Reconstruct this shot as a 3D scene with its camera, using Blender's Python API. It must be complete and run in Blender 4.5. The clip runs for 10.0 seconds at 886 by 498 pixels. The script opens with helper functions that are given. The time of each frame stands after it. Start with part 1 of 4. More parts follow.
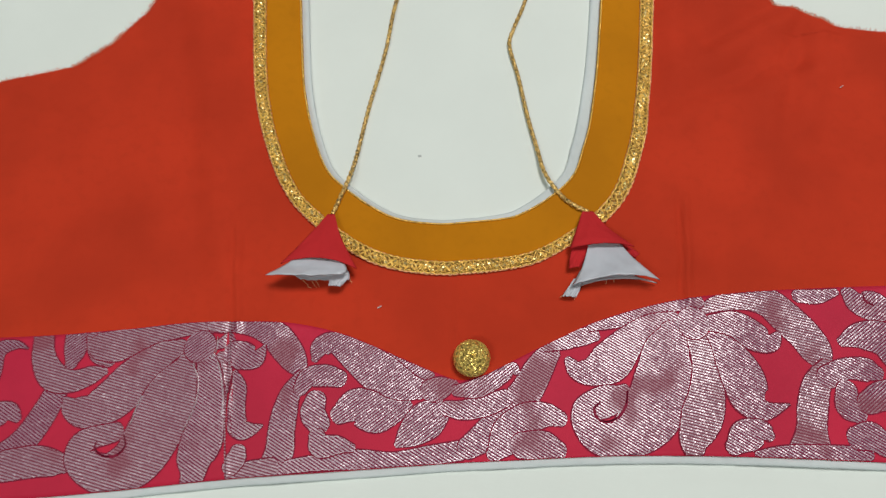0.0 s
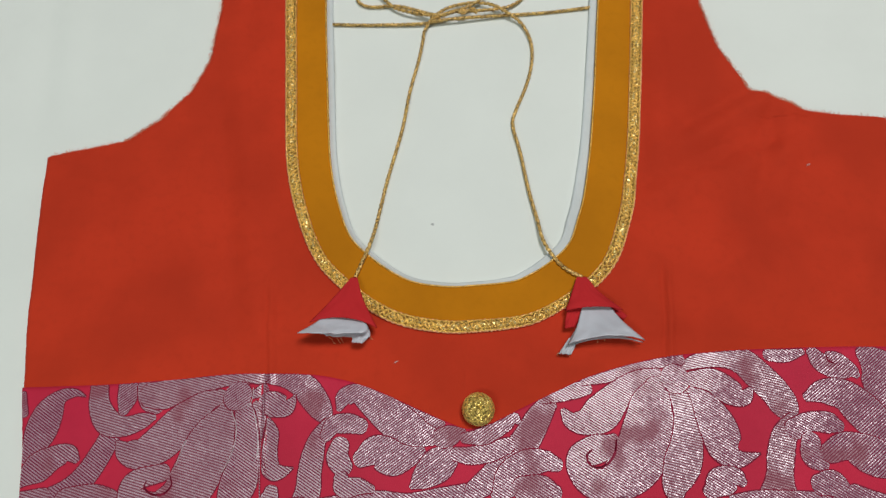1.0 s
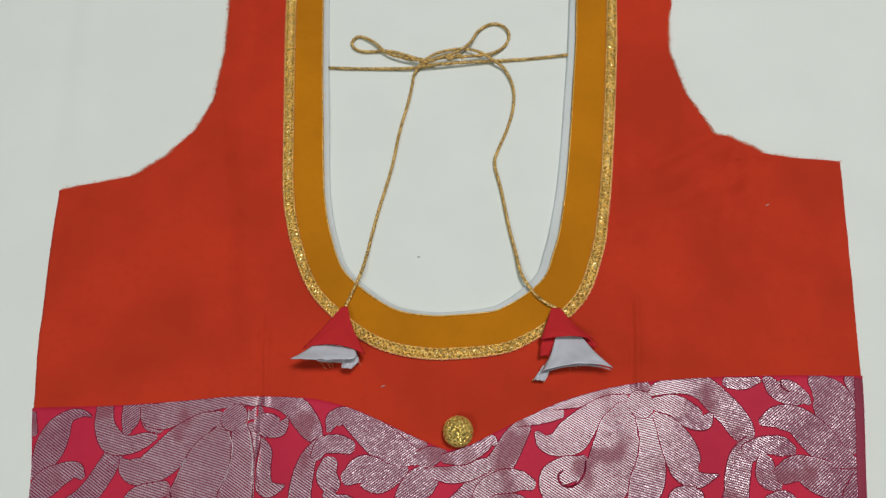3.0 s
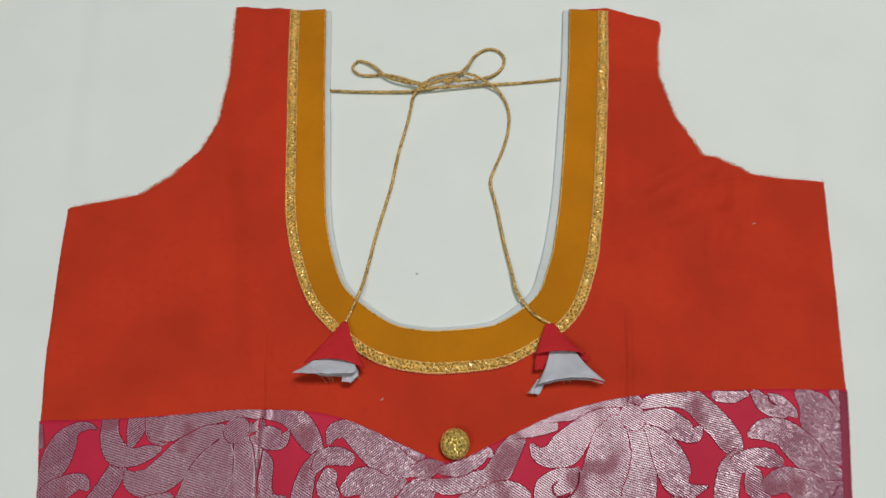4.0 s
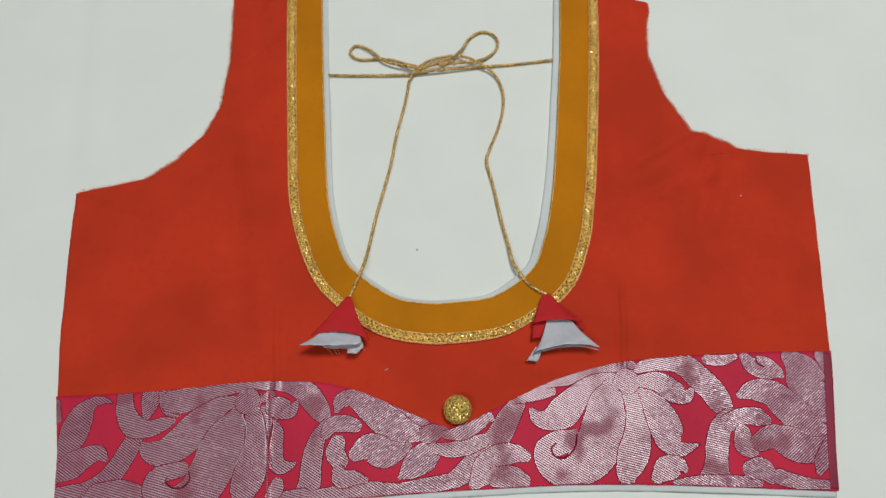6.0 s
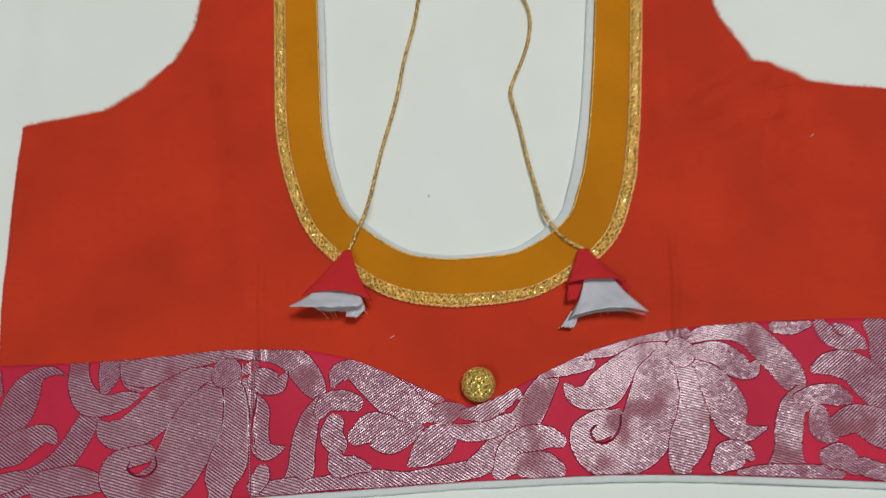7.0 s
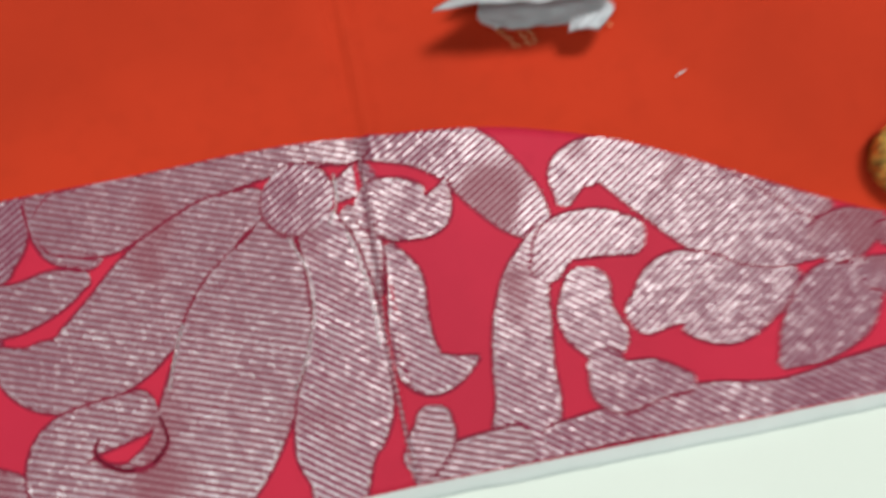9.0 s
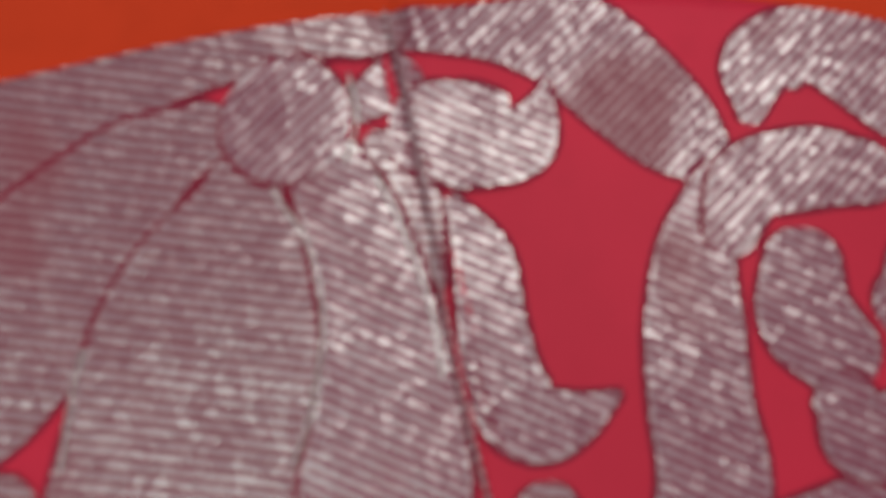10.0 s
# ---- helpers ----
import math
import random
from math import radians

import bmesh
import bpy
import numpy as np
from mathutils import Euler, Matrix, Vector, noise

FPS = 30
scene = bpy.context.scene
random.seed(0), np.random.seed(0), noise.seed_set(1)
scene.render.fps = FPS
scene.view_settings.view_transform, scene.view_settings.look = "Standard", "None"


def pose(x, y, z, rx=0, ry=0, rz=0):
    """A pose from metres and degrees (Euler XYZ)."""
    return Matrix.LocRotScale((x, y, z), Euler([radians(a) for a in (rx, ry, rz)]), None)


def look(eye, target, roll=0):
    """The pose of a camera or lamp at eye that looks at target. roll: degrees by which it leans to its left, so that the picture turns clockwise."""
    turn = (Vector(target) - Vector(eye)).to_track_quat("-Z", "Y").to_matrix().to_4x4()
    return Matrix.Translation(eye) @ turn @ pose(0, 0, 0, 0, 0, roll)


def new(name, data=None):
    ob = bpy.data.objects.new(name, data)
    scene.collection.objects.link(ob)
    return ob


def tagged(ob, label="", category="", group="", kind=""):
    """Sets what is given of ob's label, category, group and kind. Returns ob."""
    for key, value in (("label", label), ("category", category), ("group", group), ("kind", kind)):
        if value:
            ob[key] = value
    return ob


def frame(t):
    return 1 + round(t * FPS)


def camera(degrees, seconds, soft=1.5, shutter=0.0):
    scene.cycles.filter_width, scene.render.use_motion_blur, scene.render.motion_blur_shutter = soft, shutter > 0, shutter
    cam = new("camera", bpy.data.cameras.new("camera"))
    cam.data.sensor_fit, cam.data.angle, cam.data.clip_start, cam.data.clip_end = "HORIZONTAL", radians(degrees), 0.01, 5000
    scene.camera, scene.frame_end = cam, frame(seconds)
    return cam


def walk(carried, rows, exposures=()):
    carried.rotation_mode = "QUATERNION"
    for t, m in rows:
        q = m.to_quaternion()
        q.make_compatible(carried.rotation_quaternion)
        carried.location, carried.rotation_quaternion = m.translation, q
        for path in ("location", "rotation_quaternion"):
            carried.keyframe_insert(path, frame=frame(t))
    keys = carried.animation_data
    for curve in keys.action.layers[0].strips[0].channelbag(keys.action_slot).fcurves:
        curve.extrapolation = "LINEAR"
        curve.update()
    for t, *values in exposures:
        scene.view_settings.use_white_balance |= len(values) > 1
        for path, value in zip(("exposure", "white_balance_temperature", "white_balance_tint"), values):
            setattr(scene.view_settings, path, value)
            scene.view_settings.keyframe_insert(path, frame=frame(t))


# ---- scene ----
cam = camera(72.51, 10.0, soft=1.3, shutter=0.5)
PATH = [
    (0, (0.00447, -0.03828, 0.27582), (-0.0143, 0.5961, -1.6208), -2.55),
    (0.3, (0.00188, -0.03741, 0.29088), (-0.0303, 0.6071, -1.6022), -3.33),
    (0.5, (0.00033, -0.03335, 0.30208), (-0.0126, 0.6494, -1.5777), -1.40),
    (1, (0.00105, -0.03099, 0.31830), (-0.0261, 0.6748, -1.5528), -2.60),
    (1.5, (0.00770, -0.02712, 0.33082), (0.0201, 0.7111, -1.5279), 0.69),
    (2, (0.00879, -0.02806, 0.33736), (0.0069, 0.7182, -1.5182), -0.08),
    (3.5, (0.00733, -0.03195, 0.34758), (-0.0047, 0.7415, -1.4968), -0.85),
    (4, (0.00790, -0.03578, 0.35649), (0.0039, 0.7720, -1.4731), -0.22),
    (4.1, (0.01028, -0.05470, 0.37045), (0.0157, 0.7459, -1.4623), -0.61),
    (4.5, (0.00599, -0.05347, 0.37014), (0.0176, 0.7309, -1.4696), -0.04),
    (5, (0.00586, -0.05298, 0.37232), (0.0140, 0.7383, -1.4645), -0.31),
    (6.5, (0.00304, -0.04759, 0.34640), (0.0211, 0.7259, -1.4979), 0.14),
    (7, (-0.00538, -0.03928, 0.30219), (0.0148, 0.6562, -1.5729), 0.87),
    (7.5, (-0.00772, -0.03620, 0.26210), (-0.0244, 0.5721, -1.6431), -3.23),
    (8, (-0.03400, -0.03397, 0.21423), (-0.0410, 0.4532, -1.7255), -4.01),
    (8.5, (-0.06326, -0.02325, 0.16423), (-0.0882, 0.3170, -1.8065), -8.83),
    (9, (-0.08736, -0.02196, 0.11869), (-0.0041, 0.2643, -1.8590), 8.85),
    (9.5, (-0.09992, -0.02022, 0.08718), (-0.0324, 0.2399, -1.8947), 6.09),
    (10, (-0.09889, -0.01625, 0.06655), (0.0259, 0.2240, -1.9150), 18.52),
]
walk(cam, [(t, look(eye, target, roll)) for t, eye, target, roll in PATH],
     [(0.0, 0.06, 6550, 8), (1.5, -0.04, 6500, 10), (6.8, -0.04, 6500, 10), (7.8, 0.07, 6550, 8), (8.5, 0.28, 6550, 6.5), (9.0, 0.42, 6600, 3), (9.5, 0.24, 6650, -2), (10.0, 0.06, 6700, -4)])
cam.data.dof.use_dof = True
cam.data.dof.focus_distance = 0.285
cam.data.dof.aperture_fstop = 16.0

# ---- world and light ----
world = bpy.data.worlds.new("room_air")
world.use_nodes = True
world.node_tree.nodes["Background"].inputs[0].default_value = (0.9, 0.95, 1.0, 1)
world.node_tree.nodes["Background"].inputs[1].default_value = 0.05
scene.world = world


def area_light(name, place, watts, wide, deep, colour):
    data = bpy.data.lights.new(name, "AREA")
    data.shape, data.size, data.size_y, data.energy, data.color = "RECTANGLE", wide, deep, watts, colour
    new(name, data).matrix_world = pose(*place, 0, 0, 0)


# lamp overhead, unseen second light added at left: things throw soft shadows either side
area_light("ceiling_lamp", (0.58, 0.62, 2.50), 43.0, 0.85, 0.65, (1.0, 0.962, 0.952))
# also brightens the left of the sheet; no lamp is seen there
area_light("added_left_light", (-1.0, -0.95, 2.05), 17.5, 0.9, 0.4, (0.91, 1.0, 0.975))
scene.view_settings.exposure = 0.0

MM = 0.001


# ---- materials ----
def material(name, rough=0.8, metal=0.0, sheen=0.0):
    m = bpy.data.materials.new(name)
    m.use_nodes = True
    nt = m.node_tree
    p = nt.nodes["Principled BSDF"]
    p.inputs["Roughness"].default_value, p.inputs["Metallic"].default_value = rough, metal
    if not metal:
        p.inputs["Specular IOR Level"].default_value = 0.15
    if sheen:
        p.inputs["Sheen Weight"].default_value = sheen
        p.inputs["Sheen Roughness"].default_value = 0.5
    return m, nt, p


def node(nt, kind, **inputs):
    n = nt.nodes.new(kind)
    for key, value in inputs.items():
        n.inputs[key.replace("_", " ")].default_value = value
    return n


def math_node(nt, op, a, b=None):
    n = nt.nodes.new("ShaderNodeMath")
    n.operation = op
    for k, v in enumerate((a, b)):
        if v is None:
            continue
        if isinstance(v, (int, float)):
            n.inputs[k].default_value = v
        else:
            nt.links.new(v, n.inputs[k])
    return n.outputs[0]


def mix(nt, fac, a, b, blend="MIX"):
    n = nt.nodes.new("ShaderNodeMix")
    n.data_type, n.blend_type = "RGBA", blend
    for slot, v in ((0, fac), (6, a), (7, b)):
        if isinstance(v, (int, float, tuple)):
            n.inputs[slot].default_value = v if not isinstance(v, tuple) else (*v, 1)
        else:
            nt.links.new(v, n.inputs[slot])
    return n.outputs[2]


def ramp(nt, value, lo, hi):
    n = nt.nodes.new("ShaderNodeMapRange")
    n.interpolation_type = "SMOOTHSTEP"
    n.inputs[1].default_value, n.inputs[2].default_value = lo, hi
    nt.links.new(value, n.inputs[0])
    return n.outputs[0]


def bump(nt, p, height, strength, distance):
    n = node(nt, "ShaderNodeBump", Strength=strength, Distance=distance)
    nt.links.new(height, n.inputs["Height"])
    nt.links.new(n.outputs[0], p.inputs["Normal"])
    return n


def plan(nt):
    return nt.nodes.new("ShaderNodeTexCoord").outputs["Object"]


def stripes(nt, vec, degrees, pitch, warp=0.0):
    """Threads that run at an angle: 0 to 1 across each one."""
    turn = nt.nodes.new("ShaderNodeMapping")
    turn.inputs["Rotation"].default_value = (0, 0, radians(-degrees))
    nt.links.new(vec, turn.inputs["Vector"])
    w = node(nt, "ShaderNodeTexWave", Scale=0.31416 / pitch, Distortion=warp, Detail=2.0)
    w.inputs["Detail Scale"].default_value = 1.5
    w.wave_type, w.bands_direction, w.wave_profile = "BANDS", "Y", "SIN"
    nt.links.new(turn.outputs[0], w.inputs["Vector"])
    return w.outputs["Fac"]


def noise_of(nt, vec, scale, detail=3.0):
    n = node(nt, "ShaderNodeTexNoise", Scale=scale, Detail=detail)
    nt.links.new(vec, n.inputs["Vector"])
    return n.outputs["Fac"]


def cloth(name, colour, thread=0.45, rough=0.85, vary=0.16, sheen=0.0, relief=0.25, blotch=0.22):
    """Plain woven cotton: threads both ways, soft blotches and a little wear."""
    m, nt, p = material(name, rough, 0.0, sheen)
    vec = plan(nt)
    warp, weft = stripes(nt, vec, 2, thread * MM, 0.6), stripes(nt, vec, 92, thread * MM, 0.6)
    weave = math_node(nt, "MULTIPLY", warp, weft)
    big, small = noise_of(nt, vec, 16.0), noise_of(nt, vec, 220.0, 4.0)
    dark = tuple(c * (1 - vary) for c in colour)
    light = tuple(min(1, c * (1 + vary * 0.7)) for c in colour)
    c = mix(nt, ramp(nt, big, 0.3, 0.7), dark, light)
    c = mix(nt, math_node(nt, "MULTIPLY", ramp(nt, small, 0.45, 0.75), blotch), c, tuple(x * 0.78 for x in colour))
    c = mix(nt, math_node(nt, "MULTIPLY", weave, 0.22), c, light)
    nt.links.new(c, p.inputs["Base Color"])
    bump(nt, p, weave, relief, 0.12 * MM)
    return m


def sparkle(nt, vec, normal, scale, amount):
    """Turns the surface a little to another side in each small cell, so that single threads and flecks catch the light."""
    cells = node(nt, "ShaderNodeTexVoronoi", Scale=scale)
    nt.links.new(vec, cells.inputs["Vector"])
    away = nt.nodes.new("ShaderNodeVectorMath")
    away.operation = "SUBTRACT"
    away.inputs[1].default_value = (0.5, 0.5, 0.5)
    nt.links.new(cells.outputs["Color"], away.inputs[0])
    turn = nt.nodes.new("ShaderNodeVectorMath")
    turn.operation = "MULTIPLY_ADD"
    turn.inputs[1].default_value = (amount, amount, 0.0)
    nt.links.new(away.outputs[0], turn.inputs[0])
    nt.links.new(normal, turn.inputs[2])
    unit = nt.nodes.new("ShaderNodeVectorMath")
    unit.operation = "NORMALIZE"
    nt.links.new(turn.outputs[0], unit.inputs[0])
    pick = nt.nodes.new("ShaderNodeSeparateColor")
    nt.links.new(cells.outputs["Color"], pick.inputs[0])
    return unit.outputs[0], pick.outputs[2]


def zari(name, degrees, pitch=1.2, gap=(0.21, 0.026, 0.066)):
    """Silver metal thread floated in slanting rows over a pink ground, tied down round each form; random patches are
    coloured dull, as where the glint is missing.
    """
    m, nt, p = material(name, 0.4)
    vec = plan(nt)
    row = stripes(nt, vec, degrees, pitch * MM, 0.6)
    stitch = stripes(nt, vec, degrees + 68, 1.0 * MM, 1.5)
    fine, patch, wave = noise_of(nt, vec, 1100.0, 2.0), noise_of(nt, vec, 34.0, 2.0), noise_of(nt, vec, 30.0, 1.0)
    each = nt.nodes.new("ShaderNodeObjectInfo").outputs["Random"]
    rim = nt.nodes.new("ShaderNodeAttribute")
    rim.attribute_name = "rim"
    bead = ramp(nt, noise_of(nt, vec, 900.0, 1.0), 0.40, 0.56)
    border = math_node(nt, "MULTIPLY", ramp(nt, rim.outputs["Fac"], 0.25, 0.6), math_node(nt, "ADD", 0.1, math_node(nt, "MULTIPLY", bead, 0.8)))
    # painted patches of missing shine: colour and gloss drop together
    dull = ramp(nt, math_node(nt, "ADD", patch, math_node(nt, "MULTIPLY", math_node(nt, "SUBTRACT", each, 0.5), 0.06)), 0.54, 0.66)
    jitter = math_node(nt, "MULTIPLY", math_node(nt, "SUBTRACT", fine, 0.5), 0.45)
    rows = ramp(nt, math_node(nt, "ADD", row, jitter), 0.36, 0.60)
    thread = math_node(nt, "MULTIPLY", rows, math_node(nt, "ADD", 0.62, math_node(nt, "MULTIPLY", ramp(nt, stitch, 0.1, 0.6), 0.38)))
    thread = math_node(nt, "MAXIMUM", thread, border)
    first = node(nt, "ShaderNodeBump", Strength=0.8, Distance=0.035 * MM)
    h = math_node(nt, "ADD", row, math_node(nt, "ADD", math_node(nt, "MULTIPLY", stitch, 0.7), math_node(nt, "MULTIPLY", fine, 1.2)))
    nt.links.new(h, first.inputs["Height"])
    drape = node(nt, "ShaderNodeBump", Strength=1.0, Distance=1.5 * MM)
    nt.links.new(wave, drape.inputs["Height"])
    nt.links.new(drape.outputs[0], first.inputs["Normal"])
    normal, tone = sparkle(nt, vec, first.outputs[0], 1000.0, 0.24)
    nt.links.new(normal, p.inputs["Normal"])
    silver = mix(nt, tone, (0.26, 0.118, 0.168), (0.345, 0.205, 0.265))
    c = mix(nt, thread, gap, silver)
    flat = mix(nt, math_node(nt, "MULTIPLY", thread, 0.55), (0.23, 0.055, 0.08), (0.30, 0.125, 0.155))
    c = mix(nt, math_node(nt, "MULTIPLY", dull, 0.8), c, flat)
    nt.links.new(c, p.inputs["Base Color"])
    shine = math_node(nt, "MULTIPLY", thread, math_node(nt, "SUBTRACT", 1.0, math_node(nt, "MULTIPLY", dull, 0.7)))
    p.inputs["Specular IOR Level"].default_value = 0.5
    p.inputs["Specular Tint"].default_value = (1.0, 0.94, 0.98, 1)
    nt.links.new(math_node(nt, "ADD", 1.12, math_node(nt, "MULTIPLY", shine, 2.05)), p.inputs["IOR"])
    nt.links.new(math_node(nt, "SUBTRACT", 0.5, math_node(nt, "MULTIPLY", shine, 0.14)), p.inputs["Roughness"])
    return m


def gold(name, colour, rough=0.3, scale=900.0, relief=0.5, metal=0.75, deep=0.62, flecks=0.0):
    m, nt, p = material(name, rough, metal)
    vec = plan(nt)
    n1, n2 = noise_of(nt, vec, scale, 2.0), noise_of(nt, vec, scale * 0.2, 2.0)
    # hollows of the bump noise are coloured darker, painting in shade between strands
    c = mix(nt, ramp(nt, n1, 0.35, 0.65), tuple(x * deep for x in colour), colour)
    c = mix(nt, math_node(nt, "MULTIPLY", ramp(nt, n2, 0.5, 0.7), 0.3), c, tuple(min(1, x * 1.25) for x in colour))
    b = bump(nt, p, n1, relief, 0.2 * MM)
    if flecks:
        normal, tone = sparkle(nt, vec, b.outputs[0], scale, flecks)
        nt.links.new(normal, p.inputs["Normal"])
        c = mix(nt, ramp(nt, tone, 0.06, 0.30), tuple(x * deep * 0.7 for x in colour), c)
    nt.links.new(c, p.inputs["Base Color"])
    return m


ORANGE = cloth("orange_cotton", (0.51, 0.037, 0.0125), 0.4, vary=0.13)
MUSTARD = cloth("mustard_cotton", (0.50, 0.180, 0.003), 0.4, vary=0.13)
PINK = cloth("pink_ground_cloth", (0.53, 0.020, 0.055), 0.35, rough=0.6, vary=0.12)
OUTLINE = cloth("dark_pink_thread", (0.21, 0.011, 0.036), 0.35, rough=0.7)
FOLD = cloth("dull_pink_fold", (0.26, 0.035, 0.065), 0.5, rough=0.6, vary=0.2)
RED = cloth("red_cotton", (0.50, 0.022, 0.026), 0.4, vary=0.12)
WHITE_SHEET = cloth("white_sheet_cotton", (0.745, 0.795, 0.75), 0.5, vary=0.02, relief=0.12, blotch=0.03)
LINING = cloth("white_lining_cotton", (0.61, 0.665, 0.665), 0.45, vary=0.06, sheen=0.05)
GREY_LINING = cloth("grey_satin_lining", (0.50, 0.52, 0.57), 0.35, rough=0.36, vary=0.10)
GREY_LINING.node_tree.nodes["Principled BSDF"].inputs["Specular IOR Level"].default_value = 0.5
# flat rows get a paler gap, painting in the low contrast off the highlight
ZARI = {"a": zari("silver_thread_falling", -32), "b": zari("silver_thread_flat", -16, 1.25, (0.235, 0.060, 0.090)), "c": zari("silver_thread_rising", 36, 1.15)}
LACE_NET = gold("brown_gold_net", (0.30, 0.15, 0.03), 0.6)
GOLD_LACE = gold("gold_lace_thread", (1.0, 0.60, 0.125), 0.34, 900.0, 0.5, 0.30, 0.62, 0.5)
EDGE_GOLD = gold("copper_edge_thread", (0.95, 0.47, 0.22), 0.45, 900.0, 0.4, 0.3)
GOLD_SEQUIN = gold("gold_sequin", (1.0, 0.76, 0.30), 0.24, 400.0, 0.2, 0.5)
GOLD_CORD = gold("antique_gold_cord", (0.90, 0.57, 0.17), 0.40, 1000.0, 0.8, 0.3, 0.30, 0.7)
GOLD_BUTTON = gold("gold_glitter", (1.0, 0.72, 0.18), 0.28, 900.0, 0.6, 0.5, 0.42, 0.9)
FRAY = cloth("pale_orange_fray", (0.80, 0.33, 0.22), 0.3)
YELLOW = cloth("yellow_cotton", (0.62, 0.33, 0.02), 0.45)
SILVER = gold("bright_silver_thread", (0.72, 0.62, 0.66), 0.32, 1500.0, 0.6, 0.7, 0.6)
THREAD = cloth("loose_thread", (0.72, 0.42, 0.22), 0.2)
SPOT = cloth("grey_smudge", (0.40, 0.42, 0.41), 0.5)
# unseen room surfaces, kept grey so that little light bounces back
WALL = cloth("grey_room_shell", (0.26, 0.27, 0.26), 6.0, vary=0.03, sheen=0.0, relief=0.05)


# ---- mesh helpers ----
def mesh_of(name, verts, faces, mat, smooth=True):
    me = bpy.data.meshes.new(name)
    me.from_pydata([tuple(v) for v in verts], [], faces)
    me.materials.append(mat)
    for poly in me.polygons:
        poly.use_smooth = smooth
    me.update()
    return me


def part(name, verts, faces, mat, parent=None, label="", smooth=True):
    ob = new(name, mesh_of(name, verts, faces, mat, smooth))
    if parent is not None:
        ob.parent = parent
    return tagged(ob, label=label)


def thing(name, label, category, group="", kind="", at=(0, 0, 0)):
    ob = new(name)
    ob.empty_display_size = 0.02
    ob.location = at
    return tagged(ob, label, category, group, kind)


def smooth_line(points, step):
    """A Catmull-Rom line through the points, resampled at even steps. Any number of columns."""
    p = np.array(points, float)
    p = np.vstack([2 * p[0] - p[1], p, 2 * p[-1] - p[-2]])
    fine = []
    for k in range(1, len(p) - 2):
        a, b, c, d = p[k - 1], p[k], p[k + 1], p[k + 2]
        for t in np.linspace(0, 1, 24, endpoint=False):
            fine.append(0.5 * (2 * b + (c - a) * t + (2 * a - 5 * b + 4 * c - d) * t * t + (3 * b - a - 3 * c + d) * t ** 3))
    fine.append(p[-2])
    fine = np.array(fine)
    run = np.concatenate([[0], np.cumsum(np.linalg.norm(np.diff(fine[:, :2], axis=0), axis=1))])
    n = max(2, int(run[-1] / step) + 1)
    at = np.linspace(0, run[-1], n)
    return np.column_stack([np.interp(at, run, fine[:, k]) for k in range(fine.shape[1])])


def normals2(line):
    d = np.gradient(line[:, :2], axis=0)
    d /= np.maximum(np.linalg.norm(d, axis=1), 1e-9)[:, None]
    return np.column_stack([-d[:, 1], d[:, 0]])


def grid_faces(rows, cols, base=0):
    return [(base + r * cols + c, base + r * cols + c + 1, base + (r + 1) * cols + c + 1, base + (r + 1) * cols + c)
            for r in range(rows - 1) for c in range(cols - 1)]


def tube(line, radius, sides=10, lobes=0, twist=0.0, depth=0.2, taper=0.0):
    """A cord along a line of (x, y, z) in metres; lobes and twist lay its strands round it."""
    line = np.array(line, float)
    d = np.gradient(line, axis=0)
    d /= np.linalg.norm(d, axis=1)[:, None]
    run = np.concatenate([[0], np.cumsum(np.linalg.norm(np.diff(line, axis=0), axis=1))])
    verts, faces = [], []
    for k in range(len(line)):
        side = np.cross(d[k], (0, 0, 1))
        side /= max(np.linalg.norm(side), 1e-9)
        up = np.cross(side, d[k])
        for j in range(sides):
            a = 2 * math.pi * j / sides
            r = radius * (1 + depth * math.cos(lobes * a - twist * run[k])) if lobes else radius
            verts.append(line[k] + r * (math.cos(a) * side + math.sin(a) * up))
    n = len(line)
    for k in range(n - 1):
        for j in range(sides):
            faces.append((k * sides + j, k * sides + (j + 1) % sides, (k + 1) * sides + (j + 1) % sides, (k + 1) * sides + j))
    faces.append(tuple(range(sides)))
    faces.append(tuple(range((n - 1) * sides, n * sides))[::-1])
    return verts, faces


# ---- the lie of the cloth, in millimetres of the plan ----
SIDE_LEFT = [(-209.3, -60.0), (-216.2, -20.1), (-224.3, 13.6), (-232.1, 57.0), (-238.6, 107.9), (-243.3, 151.6), (-222.8, 155.5), (-196.4, 161.3), (-178.5, 175.9), (-161.5, 198.1), (-153.2, 223.2), (-151.0, 262.5), (-153.2, 300.0), (-155.6, 331.0)]
SIDE_RIGHT = [(223.8, -63.1), (226.7, -46.9), (243.3, 31.9), (253.8, 95.9), (266.1, 172.1), (237.8, 174.0), (215.6, 177.9), (203.5, 185.7), (187.4, 194.5), (173.2, 224.7), (166.6, 262.5), (169.6, 290.4), (174.7, 315.0)]
NECK = [(-84.9, 326.4), (-82.5, 290.1), (-79.7, 250.3), (-75.8, 204.1), (-72.2, 161.7), (-69.6, 141.7), (-64.8, 120.5), (-56.8, 98.5), (-46.7, 86.9), (-32.2, 75.9), (-18.9, 69.6), (-0.9, 67.0), (13.7, 67.6), (30.0, 69.0), (39.9, 71.4), (55.0, 80.1), (67.2, 91.9), (73.6, 107.7), (77.9, 120.7), (82.5, 141.8), (86.1, 161.8), (90.2, 191.2), (95.9, 236.2), (100.1, 270.0), (105.5, 326.0)]
